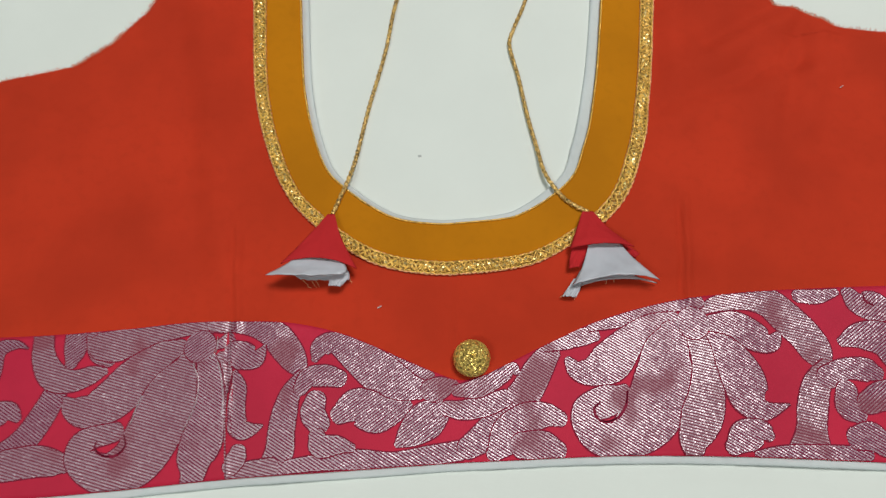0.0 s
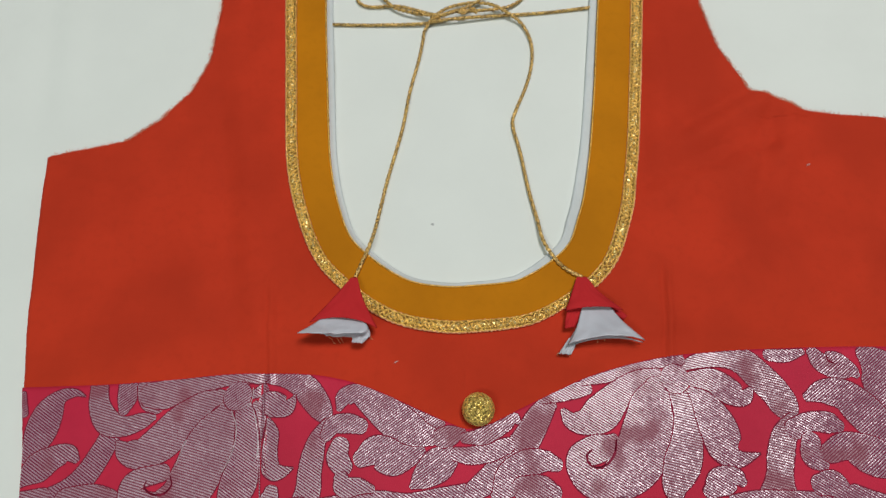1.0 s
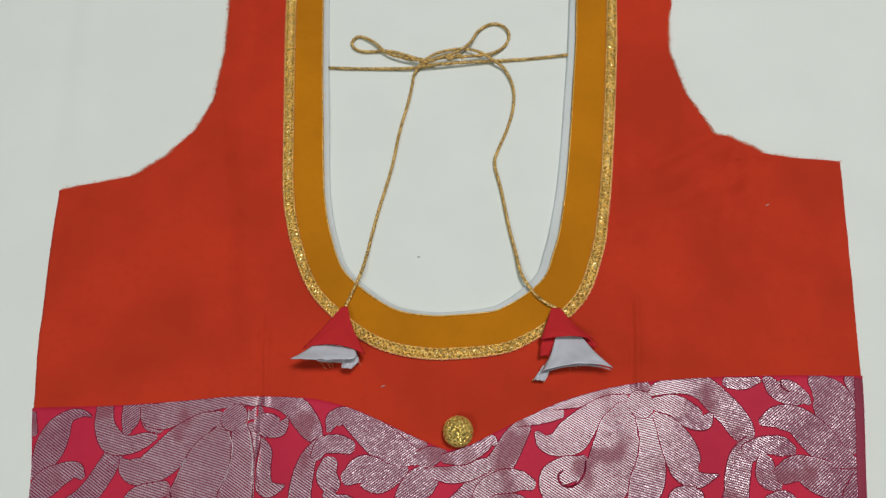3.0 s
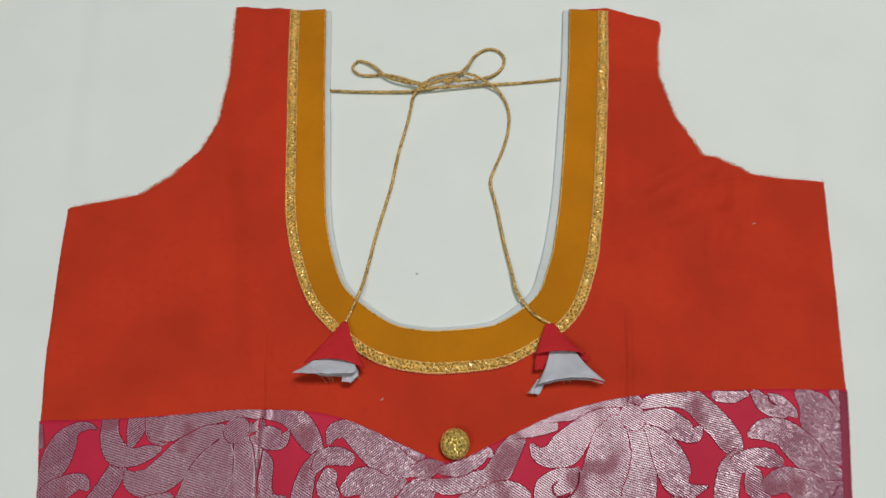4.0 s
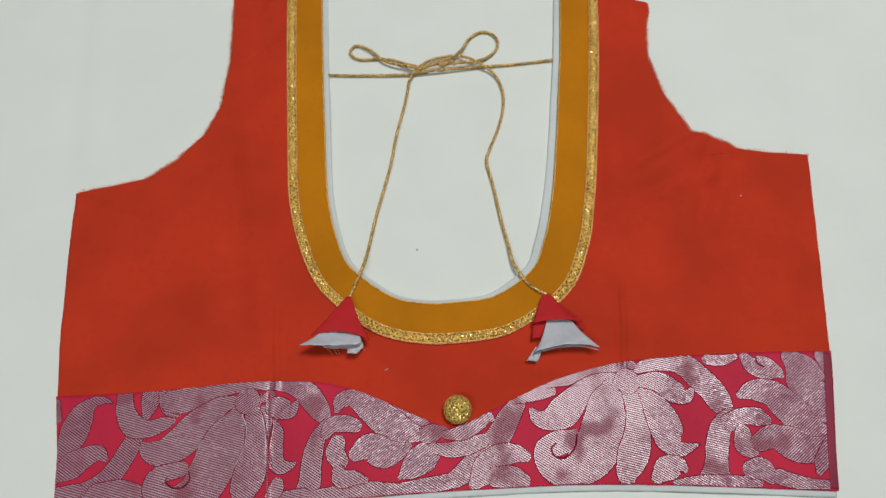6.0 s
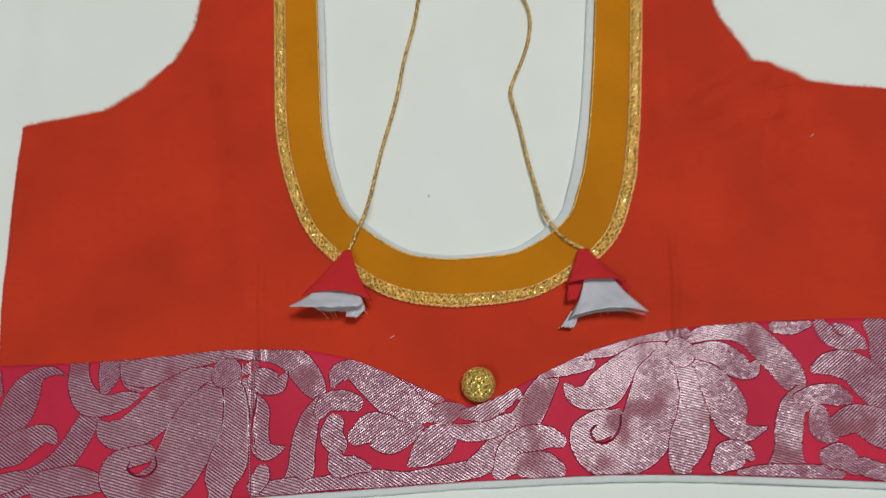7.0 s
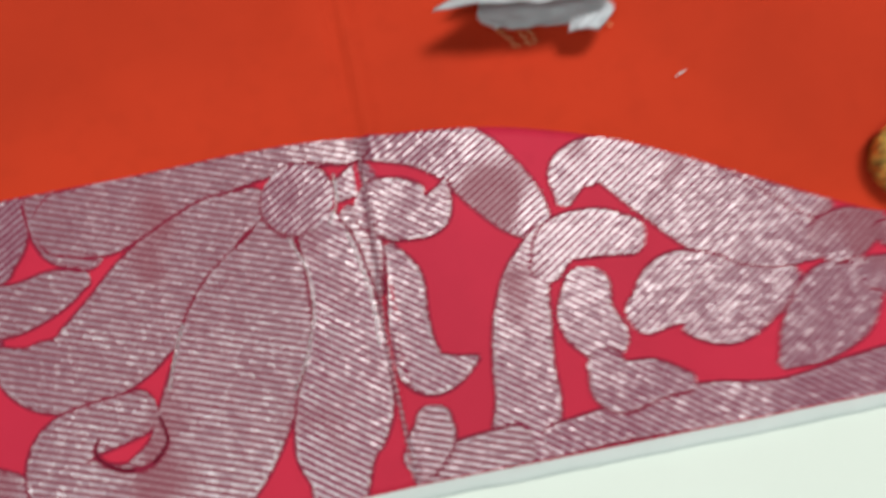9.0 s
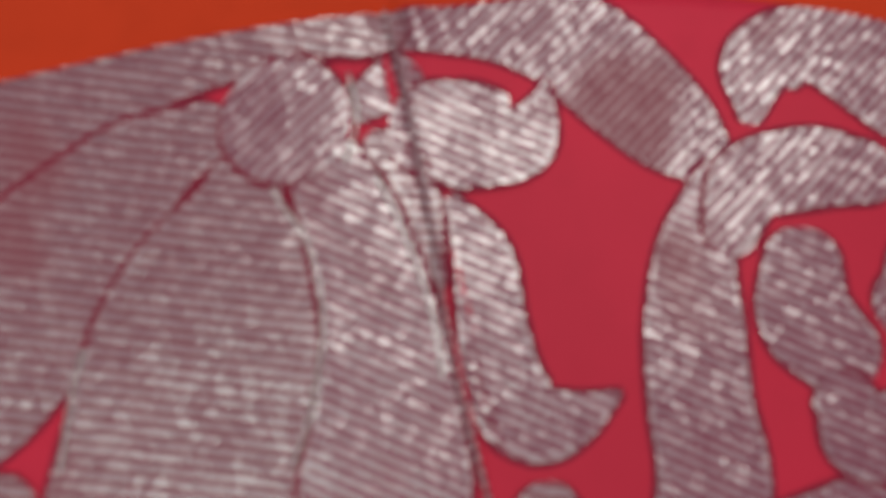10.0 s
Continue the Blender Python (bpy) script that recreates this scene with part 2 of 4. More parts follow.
BAND_TOP = [(-238.1, 12.7), (-224.3, 13.6), (-178.0, 14.9), (-143.4, 17.3), (-116.6, 19.7), (-98.7, 20.1), (-77.9, 19.8), (-62.0, 17.8), (-46.1, 13.9), (-33.1, 8.9), (-16.2, 1.3), (1.7, -6.3), (9.8, -8.3), (18.8, -6.3), (31.9, -0.4), (53.0, 9.5), (74.2, 18.4), (102.4, 25.8), (127.7, 29.2), (160.0, 31.1), (198.6, 32.0), (252.5, 31.8)]
HEM = [(-239.8, -57.8), (-200.3, -56.6), (-148.6, -53.4), (-93.8, -48.8), (-44.7, -46.1), (4.5, -43.4), (28.6, -42.6), (77.1, -41.3), (125.8, -42.2), (173.6, -44.5), (225.7, -47.4), (243.1, -48.0)]

_top, _hem = smooth_line(BAND_TOP, 1.0), smooth_line(HEM, 1.0)


def band_top(x):
    return np.interp(x, _top[:, 0], _top[:, 1])


def hem(x):
    return np.interp(x, _hem[:, 0], _hem[:, 1])


def edge_of(points, y, ragged, seed):
    arr = np.array(points, float)
    x = float(np.interp(y, arr[:, 1], arr[:, 0]))
    return x + ragged * (noise.noise((y * 0.35, seed, 0)) + 0.6 * noise.noise((y * 1.3, seed, 5)))


def ridge(x, y, x0, y0, x1, y1, width, height):
    """A soft pleat along a line, highest in the middle, gone past its ends."""
    dx, dy = x1 - x0, y1 - y0
    length = math.hypot(dx, dy)
    u = ((x - x0) * dx + (y - y0) * dy) / length ** 2
    off = ((x - x0) * dy - (y - y0) * dx) / length
    if u < -0.3 or u > 1.3:
        return 0.0
    fade = min(1, max(0, (u + 0.3) / 0.3)) * min(1, max(0, (1.3 - u) / 0.3))
    s = off / width
    return height * fade * (math.exp(-s * s) - 0.8 * math.exp(-(s - 1.6) ** 2 * 1.5))


def lie(x, y):
    """Height of the blouse's top cloth, in mm."""
    z = 1.1 * noise.noise((x * 0.016, y * 0.016, 1.0)) + 0.6 * noise.noise((x * 0.05, y * 0.035, 4.0)) + 0.05 * noise.noise((x * 0.16, y * 0.16, 7.0))
    z += ridge(x, y, -97.9, 62, -94, 20, 1.7, 1.1) + ridge(x, y, 120.4, 72, 116.4, 32, 1.7, 1.4)
    z += ridge(x, y, -96.5, 18, -92, -50, 0.9, 0.35) + ridge(x, y, 9, 42, 7.5, 12, 1.6, 0.3)
    z += ridge(x, y, -120, 330, -118, 230, 8.0, 0.8) + ridge(x, y, 180, 150, 150, 40, 10.0, 1.2) + ridge(x, y, -150, 150, -135, 40, 12.0, 1.0)
    crease = ridge(x, y, 195, 186, 150, 160, 7.0, 1.6) + ridge(x, y, -225, 150, -185, 140, 8.0, 1.0) + ridge(x, y, 208, 175, 190, 120, 7.0, 1.3)
    crease += ridge(x, y, 205, 150, 120, 120, 8.0, 1.3) + ridge(x, y, 235, 90, 160, 85, 11.0, 1.2) + ridge(x, y, -205, 95, -110, 110, 11.0, 1.1) + ridge(x, y, -130, 200, -105, 60, 9.0, 1.0)
    crease += ridge(x, y, 135, 260, 128, 150, 8.0, 1.1) + ridge(x, y, 60, 25, 118, 50, 8.0, 0.9) + ridge(x, y, -60, 25, -100, 45, 8.0, 0.9)
    return max(z + 1.5 * crease, -1.7)


def at(x, y, lift=0.0):
    return (x * MM, y * MM, (lie(x, y) + lift) * MM)


# ---- unseen plain room that the light fills, grey to weaken its bounce ----
def slab(name, x0, y0, z0, x1, y1, z1, mat, label, category):
    v = [(x, y, z) for z in (z0, z1) for y in (y0, y1) for x in (x0, x1)]
    f = [(0, 2, 3, 1), (4, 5, 7, 6), (0, 1, 5, 4), (2, 6, 7, 3), (0, 4, 6, 2), (1, 3, 7, 5)]
    return tagged(part(name, v, f, mat, smooth=False), label, category, kind="structure")


slab("floor", -2.1, -2.1, -0.10, 2.1, 2.1, -0.012, WALL, "plain grey floor hidden under the white sheet", "floor")
slab("ceiling", -2.1, -2.1, 2.56, 2.1, 2.1, 2.66, WALL, "plain grey ceiling, never in view", "ceiling")
slab("wall_north", -2.1, 2.0, -0.012, 2.1, 2.1, 2.56, WALL, "plain grey wall, never in view", "wall")
slab("wall_south", -2.1, -2.1, -0.012, 2.1, -2.0, 2.56, WALL, "plain grey wall, never in view", "wall")
slab("wall_east", 2.0, -2.0, -0.012, 2.1, 2.0, 2.56, WALL, "plain grey wall, never in view", "wall")
slab("wall_west", -2.1, -2.0, -0.012, -2.0, 2.0, 2.56, WALL, "plain grey wall, never in view", "wall")


def build_sheet():
    n, half = 320, 800.0
    verts, k = [], np.linspace(-1, 1, n)
    warp = half * (0.35 * k + 0.65 * k ** 3)
    for y in warp:
        for x in warp:
            yy = y + 120
            z = -3.2 + 0.5 * noise.noise((x * 0.011, yy * 0.011, 2.0)) + 0.16 * noise.noise((x * 0.05, yy * 0.03, 9.0))
            z += ridge(x, yy, -190, 215, -330, 300, 9, 0.35) + ridge(x, yy, 240, 220, 330, 330, 10, 0.4) + ridge(x, yy, -262, 345, -243, 205, 10, 1.1)
            verts.append((x * MM, yy * MM, z * MM))
    faces = grid_faces(n, n)
    base = len(verts)
    rim = [c for c in range(n)] + [r * n + n - 1 for r in range(1, n)] + [(n - 1) * n + c for c in range(n - 2, -1, -1)] + [r * n for r in range(n - 2, 0, -1)]
    verts += [(verts[i][0], verts[i][1], -0.012) for i in rim]
    m = len(rim)
    faces += [(rim[j], base + j, base + (j + 1) % m, rim[(j + 1) % m]) for j in range(m)]
    return tagged(part("white_sheet", verts, faces, WHITE_SHEET), "smooth white cotton sheet spread under the blouse", "sheet", kind="structure")


build_sheet()


def build_smudge():
    """A small grey mark on the sheet, inside the neckline."""
    verts, faces = [(-9.6 * MM, 105.6 * MM, -2.75 * MM)], []
    for j in range(24):
        a = 2 * math.pi * j / 24
        r = 1.5 + 0.5 * noise.noise((math.cos(a) * 2, math.sin(a) * 2, 3))
        verts.append(((-9.6 + r * math.cos(a)) * MM, (105.6 + 0.8 * r * math.sin(a)) * MM, -3.4 * MM))
    faces = [(0, 1 + j, 1 + (j + 1) % 24) for j in range(24)]
    tagged(part("lint_speck", verts, faces, SPOT), "tiny grey lint speck on the white sheet", "lint")


build_smudge()

# ---- the blouse ----
blouse = thing("blouse", "orange cotton saree blouse back laid flat on a white sheet", "blouse")
neck = smooth_line(NECK, 1.2)
neck_n = -normals2(neck)      # away from the opening
if np.dot(neck_n[len(neck) // 2], (0, -1)) < 0:
    neck_n = -neck_n


def build_panel():
    under = neck + neck_n * 9.0
    low = int(np.argmin(under[:, 1]))
    left, right = under[:low + 1][::-1], under[low:]
    y_low, x_low = under[low, 1], under[low, 0]
    ys = np.concatenate([np.arange(-30, 150, 2.0), np.arange(150, 200, 0.7), np.arange(200, 332, 2.0)])
    cols = 170
    verts, faces = [], []
    for part_side in (0, 1):
        base, rows = len(verts), 0
        for y in ys:
            yy = y
            if part_side == 0:
                a = edge_of(SIDE_LEFT, yy, 0.7 if yy > 150 else 0.25, 3.0)
                b = x_low if yy <= y_low else float(np.interp(yy, left[:, 1], left[:, 0]))
            else:
                a = x_low if yy <= y_low else float(np.interp(yy, right[:, 1], right[:, 0]))
                b = edge_of(SIDE_RIGHT, yy, 0.7 if yy > 170 else 0.25, 8.0)
            # even columns over the outer cloth, the rest shared out beside the neckline
            split = min(-72.0, b - 3.0) if part_side == 0 else max(86.0, a + 3.0)
            outer_n = 116
            for c in range(cols):
                if part_side == 0:
                    x = a + (split - a) * c / outer_n if c <= outer_n else split + (b - split) * (c - outer_n) / (cols - 1 - outer_n)
                else:
                    inner_n = cols - 1 - outer_n
                    x = a + (split - a) * c / inner_n if c <= inner_n else split + (b - split) * (c - inner_n) / outer_n
                u = (x - a) / (b - a)
                cap = 330.5 - 4.0 * u if part_side == 0 else float(np.interp(u, (0, 0.35, 1), (326.5, 329.0, 314.7)))
                y2 = yy + (cap - 331 + 0.6 * noise.noise((x * 0.2, 3, part_side))) * max(0, (yy - 281) / 50) ** 1.5
                drop = min(1.0, min((b - x) if part_side else (x - a), 40) / 2.2)
                verts.append(at(x, y2, -0.9 * (1 - drop) ** 2))
            rows += 1
        faces += grid_faces(rows, cols, base)
        # the turned-down edge gives the cloth its thickness
        outer = [base + r * cols + (cols - 1 if part_side else 0) for r in range(rows)]
        top = [base + (rows - 1) * cols + c for c in range(cols)]
        for chain in (outer, top):
            b0 = len(verts)
            verts += [(verts[i][0], verts[i][1], -3.0 * MM) for i in chain]
            faces += [(chain[j], chain[j + 1], b0 + j + 1, b0 + j) for j in range(len(chain) - 1)]
    return part("back_panel", verts, faces, ORANGE, blouse, "orange cotton back panel with stitched darts")


panel = build_panel()


def strip(name, line, nrm, o0, o1, lift, mat, parent, label="", across=8, crown=0.25, sink=None, wrinkle=0.0):
    """A flat band of cloth along a line, between two offsets, a little rounded at both edges."""
    verts = []
    first, last = o0 + np.zeros(len(line)), o1 + np.zeros(len(line))
    for k in range(len(line)):
        for c in range(across + 1):
            u = c / across
            o = first[k] + (last[k] - first[k]) * u
            x, y = line[k, 0] + nrm[k, 0] * o, line[k, 1] + nrm[k, 1] * o
            z = lift + crown * (1 - abs(2 * u - 1) ** 4) - crown
            if wrinkle:
                z += wrinkle * noise.noise((k * 0.16, u * 1.5, 11.0))
            verts.append(at(x, y, z))
    cols = across + 1
    faces = grid_faces(len(line), cols)
    for chain in ([r * cols for r in range(len(line))], [r * cols + across for r in range(len(line))], list(range(cols)), [(len(line) - 1) * cols + c for c in range(cols)]):
        b0 = len(verts)
        d = sink if sink is not None else 0.6
        verts += [(verts[i][0], verts[i][1], verts[i][2] - d * MM) for i in chain]
        faces += [(chain[j], chain[j + 1], b0 + j + 1, b0 + j) for j in range(len(chain) - 1)]
    return part(name, verts, faces, mat, parent, label)




def facing_width(u):
    """Width of the mustard facing along the neckline, u from 0 to 1."""
    return np.interp(u, (0, 0.30, 0.38, 0.45, 0.52, 0.58, 0.63, 1), (20.0, 19.4, 17.9, 19.2, 20.1, 20.2, 21.8, 22.2))


def lace_width(u):
    return np.interp(u, (0, 0.30, 0.38, 0.50, 0.57, 0.62, 1), (7.0, 6.2, 5.6, 6.3, 5.2, 6.6, 7.0))


def steps(line):
    return np.linspace(0, 1, len(line))


facing = strip("neck_facing", neck, neck_n, 0.0, facing_width(steps(neck)) + 1.0, 0.9, MUSTARD, blouse, "mustard cotton facing round the neckline", 12, 0.35, 2.4, 0.16)
# real lining edge, drawn wider at right to stand in for grey shadow
strip("neck_lining", neck, neck_n, -np.interp(steps(neck), (0, 0.3, 0.45, 0.52, 0.58, 0.66, 0.8, 1), (4.5, 3.6, 2.8, 2.6, 4.4, 6.0, 5.2, 4.6)), 2.0, -1.5, LINING, blouse, "white lining edge inside the neckline, widened over shadow at right", 6, 0.3, 1.4, 0.3)


def cord_line(pts, step, lift):
    ln = smooth_line(pts, step)
    return [at(p[0], p[1], lift) for p in ln]


def build_piping():
    ln = [at(p[0] + n[0] * 0.3, p[1] + n[1] * 0.3, 0.8) for p, n in zip(smooth_line(NECK, 0.5), -normals2(smooth_line(NECK, 0.5)))]
    v, f = tube(ln, 0.42 * MM, 6, 2, 3600.0, 0.3)
    part("piping", v, f, GOLD_LACE, blouse, "thin gold piping on the neckline edge")


build_piping()


def build_lace():
    wide = facing_width(steps(neck))
    base = strip("lace_trim", neck, neck_n, wide, wide + lace_width(steps(neck)), 1.25, LACE_NET, blouse, "gold braided lace with sequins along the facing", 4, 0.3, 0.9)
    fine = smooth_line(NECK, 0.45)
    nn = -normals2(fine)
    inner, broad = facing_width(steps(fine)), lace_width(steps(fine))
    rng = random.Random(4)

    def thread(name, across, lift, radius, mat, label=""):
        """A thread that runs along the lace; across gives its place from the inner edge, 0 to 1, by the run in mm."""
        line, run = [], 0.0
        for k, (p, n) in enumerate(zip(fine, nn)):
            run += 0.45
            q = inner[k] + broad[k] * across(run)
            line.append(at(p[0] + n[0] * q, p[1] + n[1] * q, lift + 0.22 * noise.noise((run * 0.5, lift * 9, radius * 7))))
        v, f = tube(line, radius * MM, 6, 2, 3000.0, 0.4)
        part(name, v, f, mat, base, label)

    thread("braid_edge", lambda r: 0.05 + 0.035 * math.sin(r * 2.4) + 0.04 * noise.noise((r * 0.5, 1, 0)), 1.45, 0.42, GOLD_LACE)
    thread("braid_edge", lambda r: 0.93 + 0.035 * math.sin(r * 2.2) + 0.04 * noise.noise((r * 0.5, 8, 0)), 1.45, 0.42, GOLD_LACE)
    thread("braid_edge", lambda r: 1.01 + 0.03 * math.sin(r * 3.1) + 0.04 * noise.noise((r * 0.6, 5, 0)), 1.15, 0.42, EDGE_GOLD, "pale copper thread along the outer edge")
    thread("braid_edge", lambda r: 0.0 + 0.03 * math.sin(r * 2.8) + 0.04 * noise.noise((r * 0.6, 3, 0)), 1.1, 0.32, EDGE_GOLD, "pale copper thread along the inner edge")
    # threads cross and part again, unevenly, like the links of a chain
    for phase, lift, reach, pitch in ((0.0, 1.6, 0.32, 4.6), (math.pi, 1.5, 0.32, 4.6), (0.8, 1.42, 0.20, 2.9), (3.6, 1.42, 0.22, 3.3)):
        thread("braid_link", lambda r: 0.49 + reach * math.sin(2 * math.pi * r / pitch + phase + 1.6 * noise.noise((r * 0.12, phase, 2))) + 0.07 * noise.noise((r * 0.8, phase, 6)), lift, 0.36, GOLD_LACE)
    sets = {"lace_thread": ([], [], GOLD_LACE), "sequin": ([], [], GOLD_SEQUIN)}

    def chip(store, cx, cy, dx, dy, long, wide, lift, lean):
        """A small domed chip of gold, leaning a little to one side."""
        verts, faces, _ = store
        b0 = len(verts)
        s, q = rng.uniform(-lean, lean), rng.uniform(-lean, lean)
        x0, y0, z0 = at(cx, cy, lift)
        verts.append((x0, y0, z0 + 0.12 * MM))
        for j in range(8):
            a = 2 * math.pi * j / 8
            u, w = math.cos(a) * long, math.sin(a) * wide
            verts.append((x0 + (dx * u - dy * w) * MM, y0 + (dy * u + dx * w) * MM, z0 + (s * w + q * u) * MM))
        faces.extend((b0, b0 + 1 + j, b0 + 1 + (j + 1) % 8) for j in range(8))

    mid = smooth_line(NECK, 1.1)
    mn = -normals2(mid)
    inner, broad = facing_width(steps(mid)), lace_width(steps(mid))
    for k, (p, n) in enumerate(zip(mid, mn)):
        t = (-n[1], n[0])
        for share in (0.16, 0.38, 0.62, 0.84):
            if rng.random() < 0.25:
                continue
            a = rng.uniform(-1.2, 1.2)
            dx, dy = t[0] * math.cos(a) - t[1] * math.sin(a), t[0] * math.sin(a) + t[1] * math.cos(a)
            j = inner[k] + broad[k] * (share + rng.uniform(-0.09, 0.09))
            chip(sets["lace_thread"], p[0] + n[0] * j, p[1] + n[1] * j, dx, dy, rng.uniform(0.5, 0.95), rng.uniform(0.2, 0.36), 1.55, 0.55)
        if rng.random() < 0.5:
            o, h = inner[k] + broad[k] * rng.uniform(0.3, 0.7), rng.uniform(-0.5, 0.5)
            chip(sets["sequin"], p[0] + n[0] * o + t[0] * h, p[1] + n[1] * o + t[1] * h, t[0], t[1], rng.uniform(0.55, 0.95), rng.uniform(0.45, 0.75), 1.9, 0.4)
    for name, (v, f, m) in sets.items():
        tagged(part(name, v, f, m, base, smooth=False), kind="stuff")


build_lace()


# ---- the brocade band ----
def build_band():
    nx, ny = 300, 34
    verts = []
    for r in range(ny):
        for c in range(nx):
            u, v = c / (nx - 1), r / (ny - 1)
            x = -226 + u * 467
            for _ in range(3):
                y = hem(x) + (band_top(x) - hem(x)) * v
                x = edge_of(SIDE_LEFT, y, 0.15, 3.0) * (1 - u) + edge_of(SIDE_RIGHT, y, 0.15, 8.0) * u
            rim = min(v, 1 - v, u * 6, (1 - u) * 6) * 30
            verts.append(at(x, y, 0.75 - 0.35 * math.exp(-rim)))
    faces = grid_faces(ny, nx)
    for chain in (list(range(nx)), [(ny - 1) * nx + c for c in range(nx)], [r * nx for r in range(ny)], [r * nx + nx - 1 for r in range(ny)]):
        b0 = len(verts)
        verts += [(verts[i][0], verts[i][1], verts[i][2] - 2.2 * MM) for i in chain]
        faces += [(chain[j], chain[j + 1], b0 + j + 1, b0 + j) for j in range(len(chain) - 1)]
    return part("brocade_band", verts, faces, PINK, blouse, "deep pink brocade band woven with silver flowers")


band = build_band()

# Each woven form is a stroke: its weave, then places along its middle (x, y, half width), in mm.
STEMS = [
    ("c", [(-95.8, 17.1, 1.9), (-85.7, 16.8, 4.0), (-76.6, 13.6, 6.1), (-70.8, 7.4, 6.4), (-65.9, 0.9, 5.3), (-62.3, -4.4, 2.4)]),
    ("a", [(-62.2, -6.2, 3.4), (-67.0, -13.1, 4.3), (-69.0, -21.2, 5.4), (-70.0, -29.1, 5.6), (-70.2, -37.0, 6.0), (-73.2, -49.2, 6.6)]),
    ("a", [(-65.9, -43.9, 2.6), (-53.1, -42.3, 3.2), (-37.1, -41.3, 3.9), (-21.0, -42.2, 3.5), (-4.9, -40.0, 3.9), (8.1, -38.1, 3.9)]),
    ("a", [(11.3, -37.2, 4.5), (21.3, -30.7, 6.5), (29.7, -23.0, 7.2), (37.8, -13.7, 6.7), (44.0, -4.0, 6.1), (49.5, 3.5, 4.4)]),
]
STEMS_LOW = [
    ("b", [(119.9, 21.7, 1.7), (129.0, 25.1, 3.5), (141.4, 26.6, 4.9), (151.6, 24.7, 6.9), (159.0, 17.7, 7.6), (166.1, 9.0, 7.5), (169.8, 1.6, 6.8), (172.0, -4.4, 3.4)]),
    ("b", [(172.7, -6.0, 4.7), (166.7, -12.4, 5.7), (162.9, -21.9, 6.3), (160.5, -31.3, 6.2), (158.4, -40.4, 9.1)]),
    ("a", [(135.6, -41.6, 1.6), (148.6, -40.9, 2.9), (169.6, -41.2, 2.9), (182.5, -41.7, 2.6)]),
]
LEFT_LEAVES = [
    ("a", [(-203.6, -42.9, 5.1), (-190.4, -37.2, 5.5), (-182.2, -30.0, 5.9), (-176.6, -19.8, 5.6), (-173.2, -11.4, 5.0)]),
    ("c", [(-222.9, 10.0, 1.7), (-219.9, 0.0, 2.0)]),
    ("a", [(-212.5, -20.9, 3.9), (-209.4, -9.8, 8.0), (-206.8, 1.5, 7.4), (-202.3, 8.7, 3.7), (-195.2, 10.6, 1.7), (-189.1, 8.8, 0.0)]),
    ("a", [(-213.7, -32.6, 2.6), (-207.3, -26.5, 7.2), (-199.3, -21.1, 5.6), (-192.5, -19.3, 4.0), (-188.3, -22.2, 1.6)]),
    ("b", [(-210.9, -41.6, 4.5), (-201.2, -39.4, 3.9)]),
    ("b", [(-189.4, -42.0, 6.4), (-176.9, -40.4, 6.4), (-167.1, -41.4, 4.8), (-162.8, -42.4, 2.6)]),
    ("b", [(-182.9, 13.8, 4.4), (-181.2, 4.4, 5.1), (-175.6, -3.9, 6.0), (-166.8, -6.3, 4.7), (-157.3, -3.5, 3.7), (-151.9, -2.0, 1.3)]),
]
LEFT_LEAVES_LOW = [
    ("c", [(-167.0, 14.2, 5.5), (-167.4, 6.8, 4.7), (-168.2, 1.5, 2.4)]),
    ("b", [(-158.4, 13.4, 4.1), (-155.6, 6.6, 4.7), (-150.7, 3.2, 3.4)]),
    ("b", [(-155.0, 9.3, 6.1), (-147.6, 9.5, 7.1), (-137.8, 12.7, 5.5), (-126.3, 15.6, 4.4), (-114.5, 17.1, 3.1), (-101.5, 17.6, 2.4)]),
]
LEFT_FLOWER = [
    ("b", [(-91.0, -46.2, 2.8), (-83.3, -44.9, 3.3), (-73.6, -44.1, 3.8)]),
    ("b", [(-118.4, 8.6, 3.1), (-127.2, 4.7, 5.9), (-137.0, -4.0, 8.6), (-145.8, -13.7, 9.1), (-155.7, -19.4, 7.4), (-164.1, -17.9, 5.0), (-169.3, -13.1, 0.0)]),
    ("b", [(-115.2, 1.6, 4.0), (-117.8, -6.4, 9.7), (-120.8, -15.1, 12.5), (-124.8, -25.6, 12.5), (-132.9, -40.4, 11.1), (-145.6, -45.5, 8.1), (-157.1, -40.1, 6.0), (-156.5, -32.4, 4.9), (-143.4, -28.5, 3.9)]),
    ("a", [(-105.7, 1.5, 4.4), (-103.5, -6.9, 5.6), (-102.7, -16.1, 6.2), (-103.4, -24.9, 7.6), (-104.7, -32.6, 8.9), (-106.8, -39.9, 7.7), (-106.9, -46.0, 5.2), (-107.9, -53.2, 4.0)]),
    ("a", [(-101.4, 9.2, 1.9), (-96.8, 11.6, 2.9)]),
]
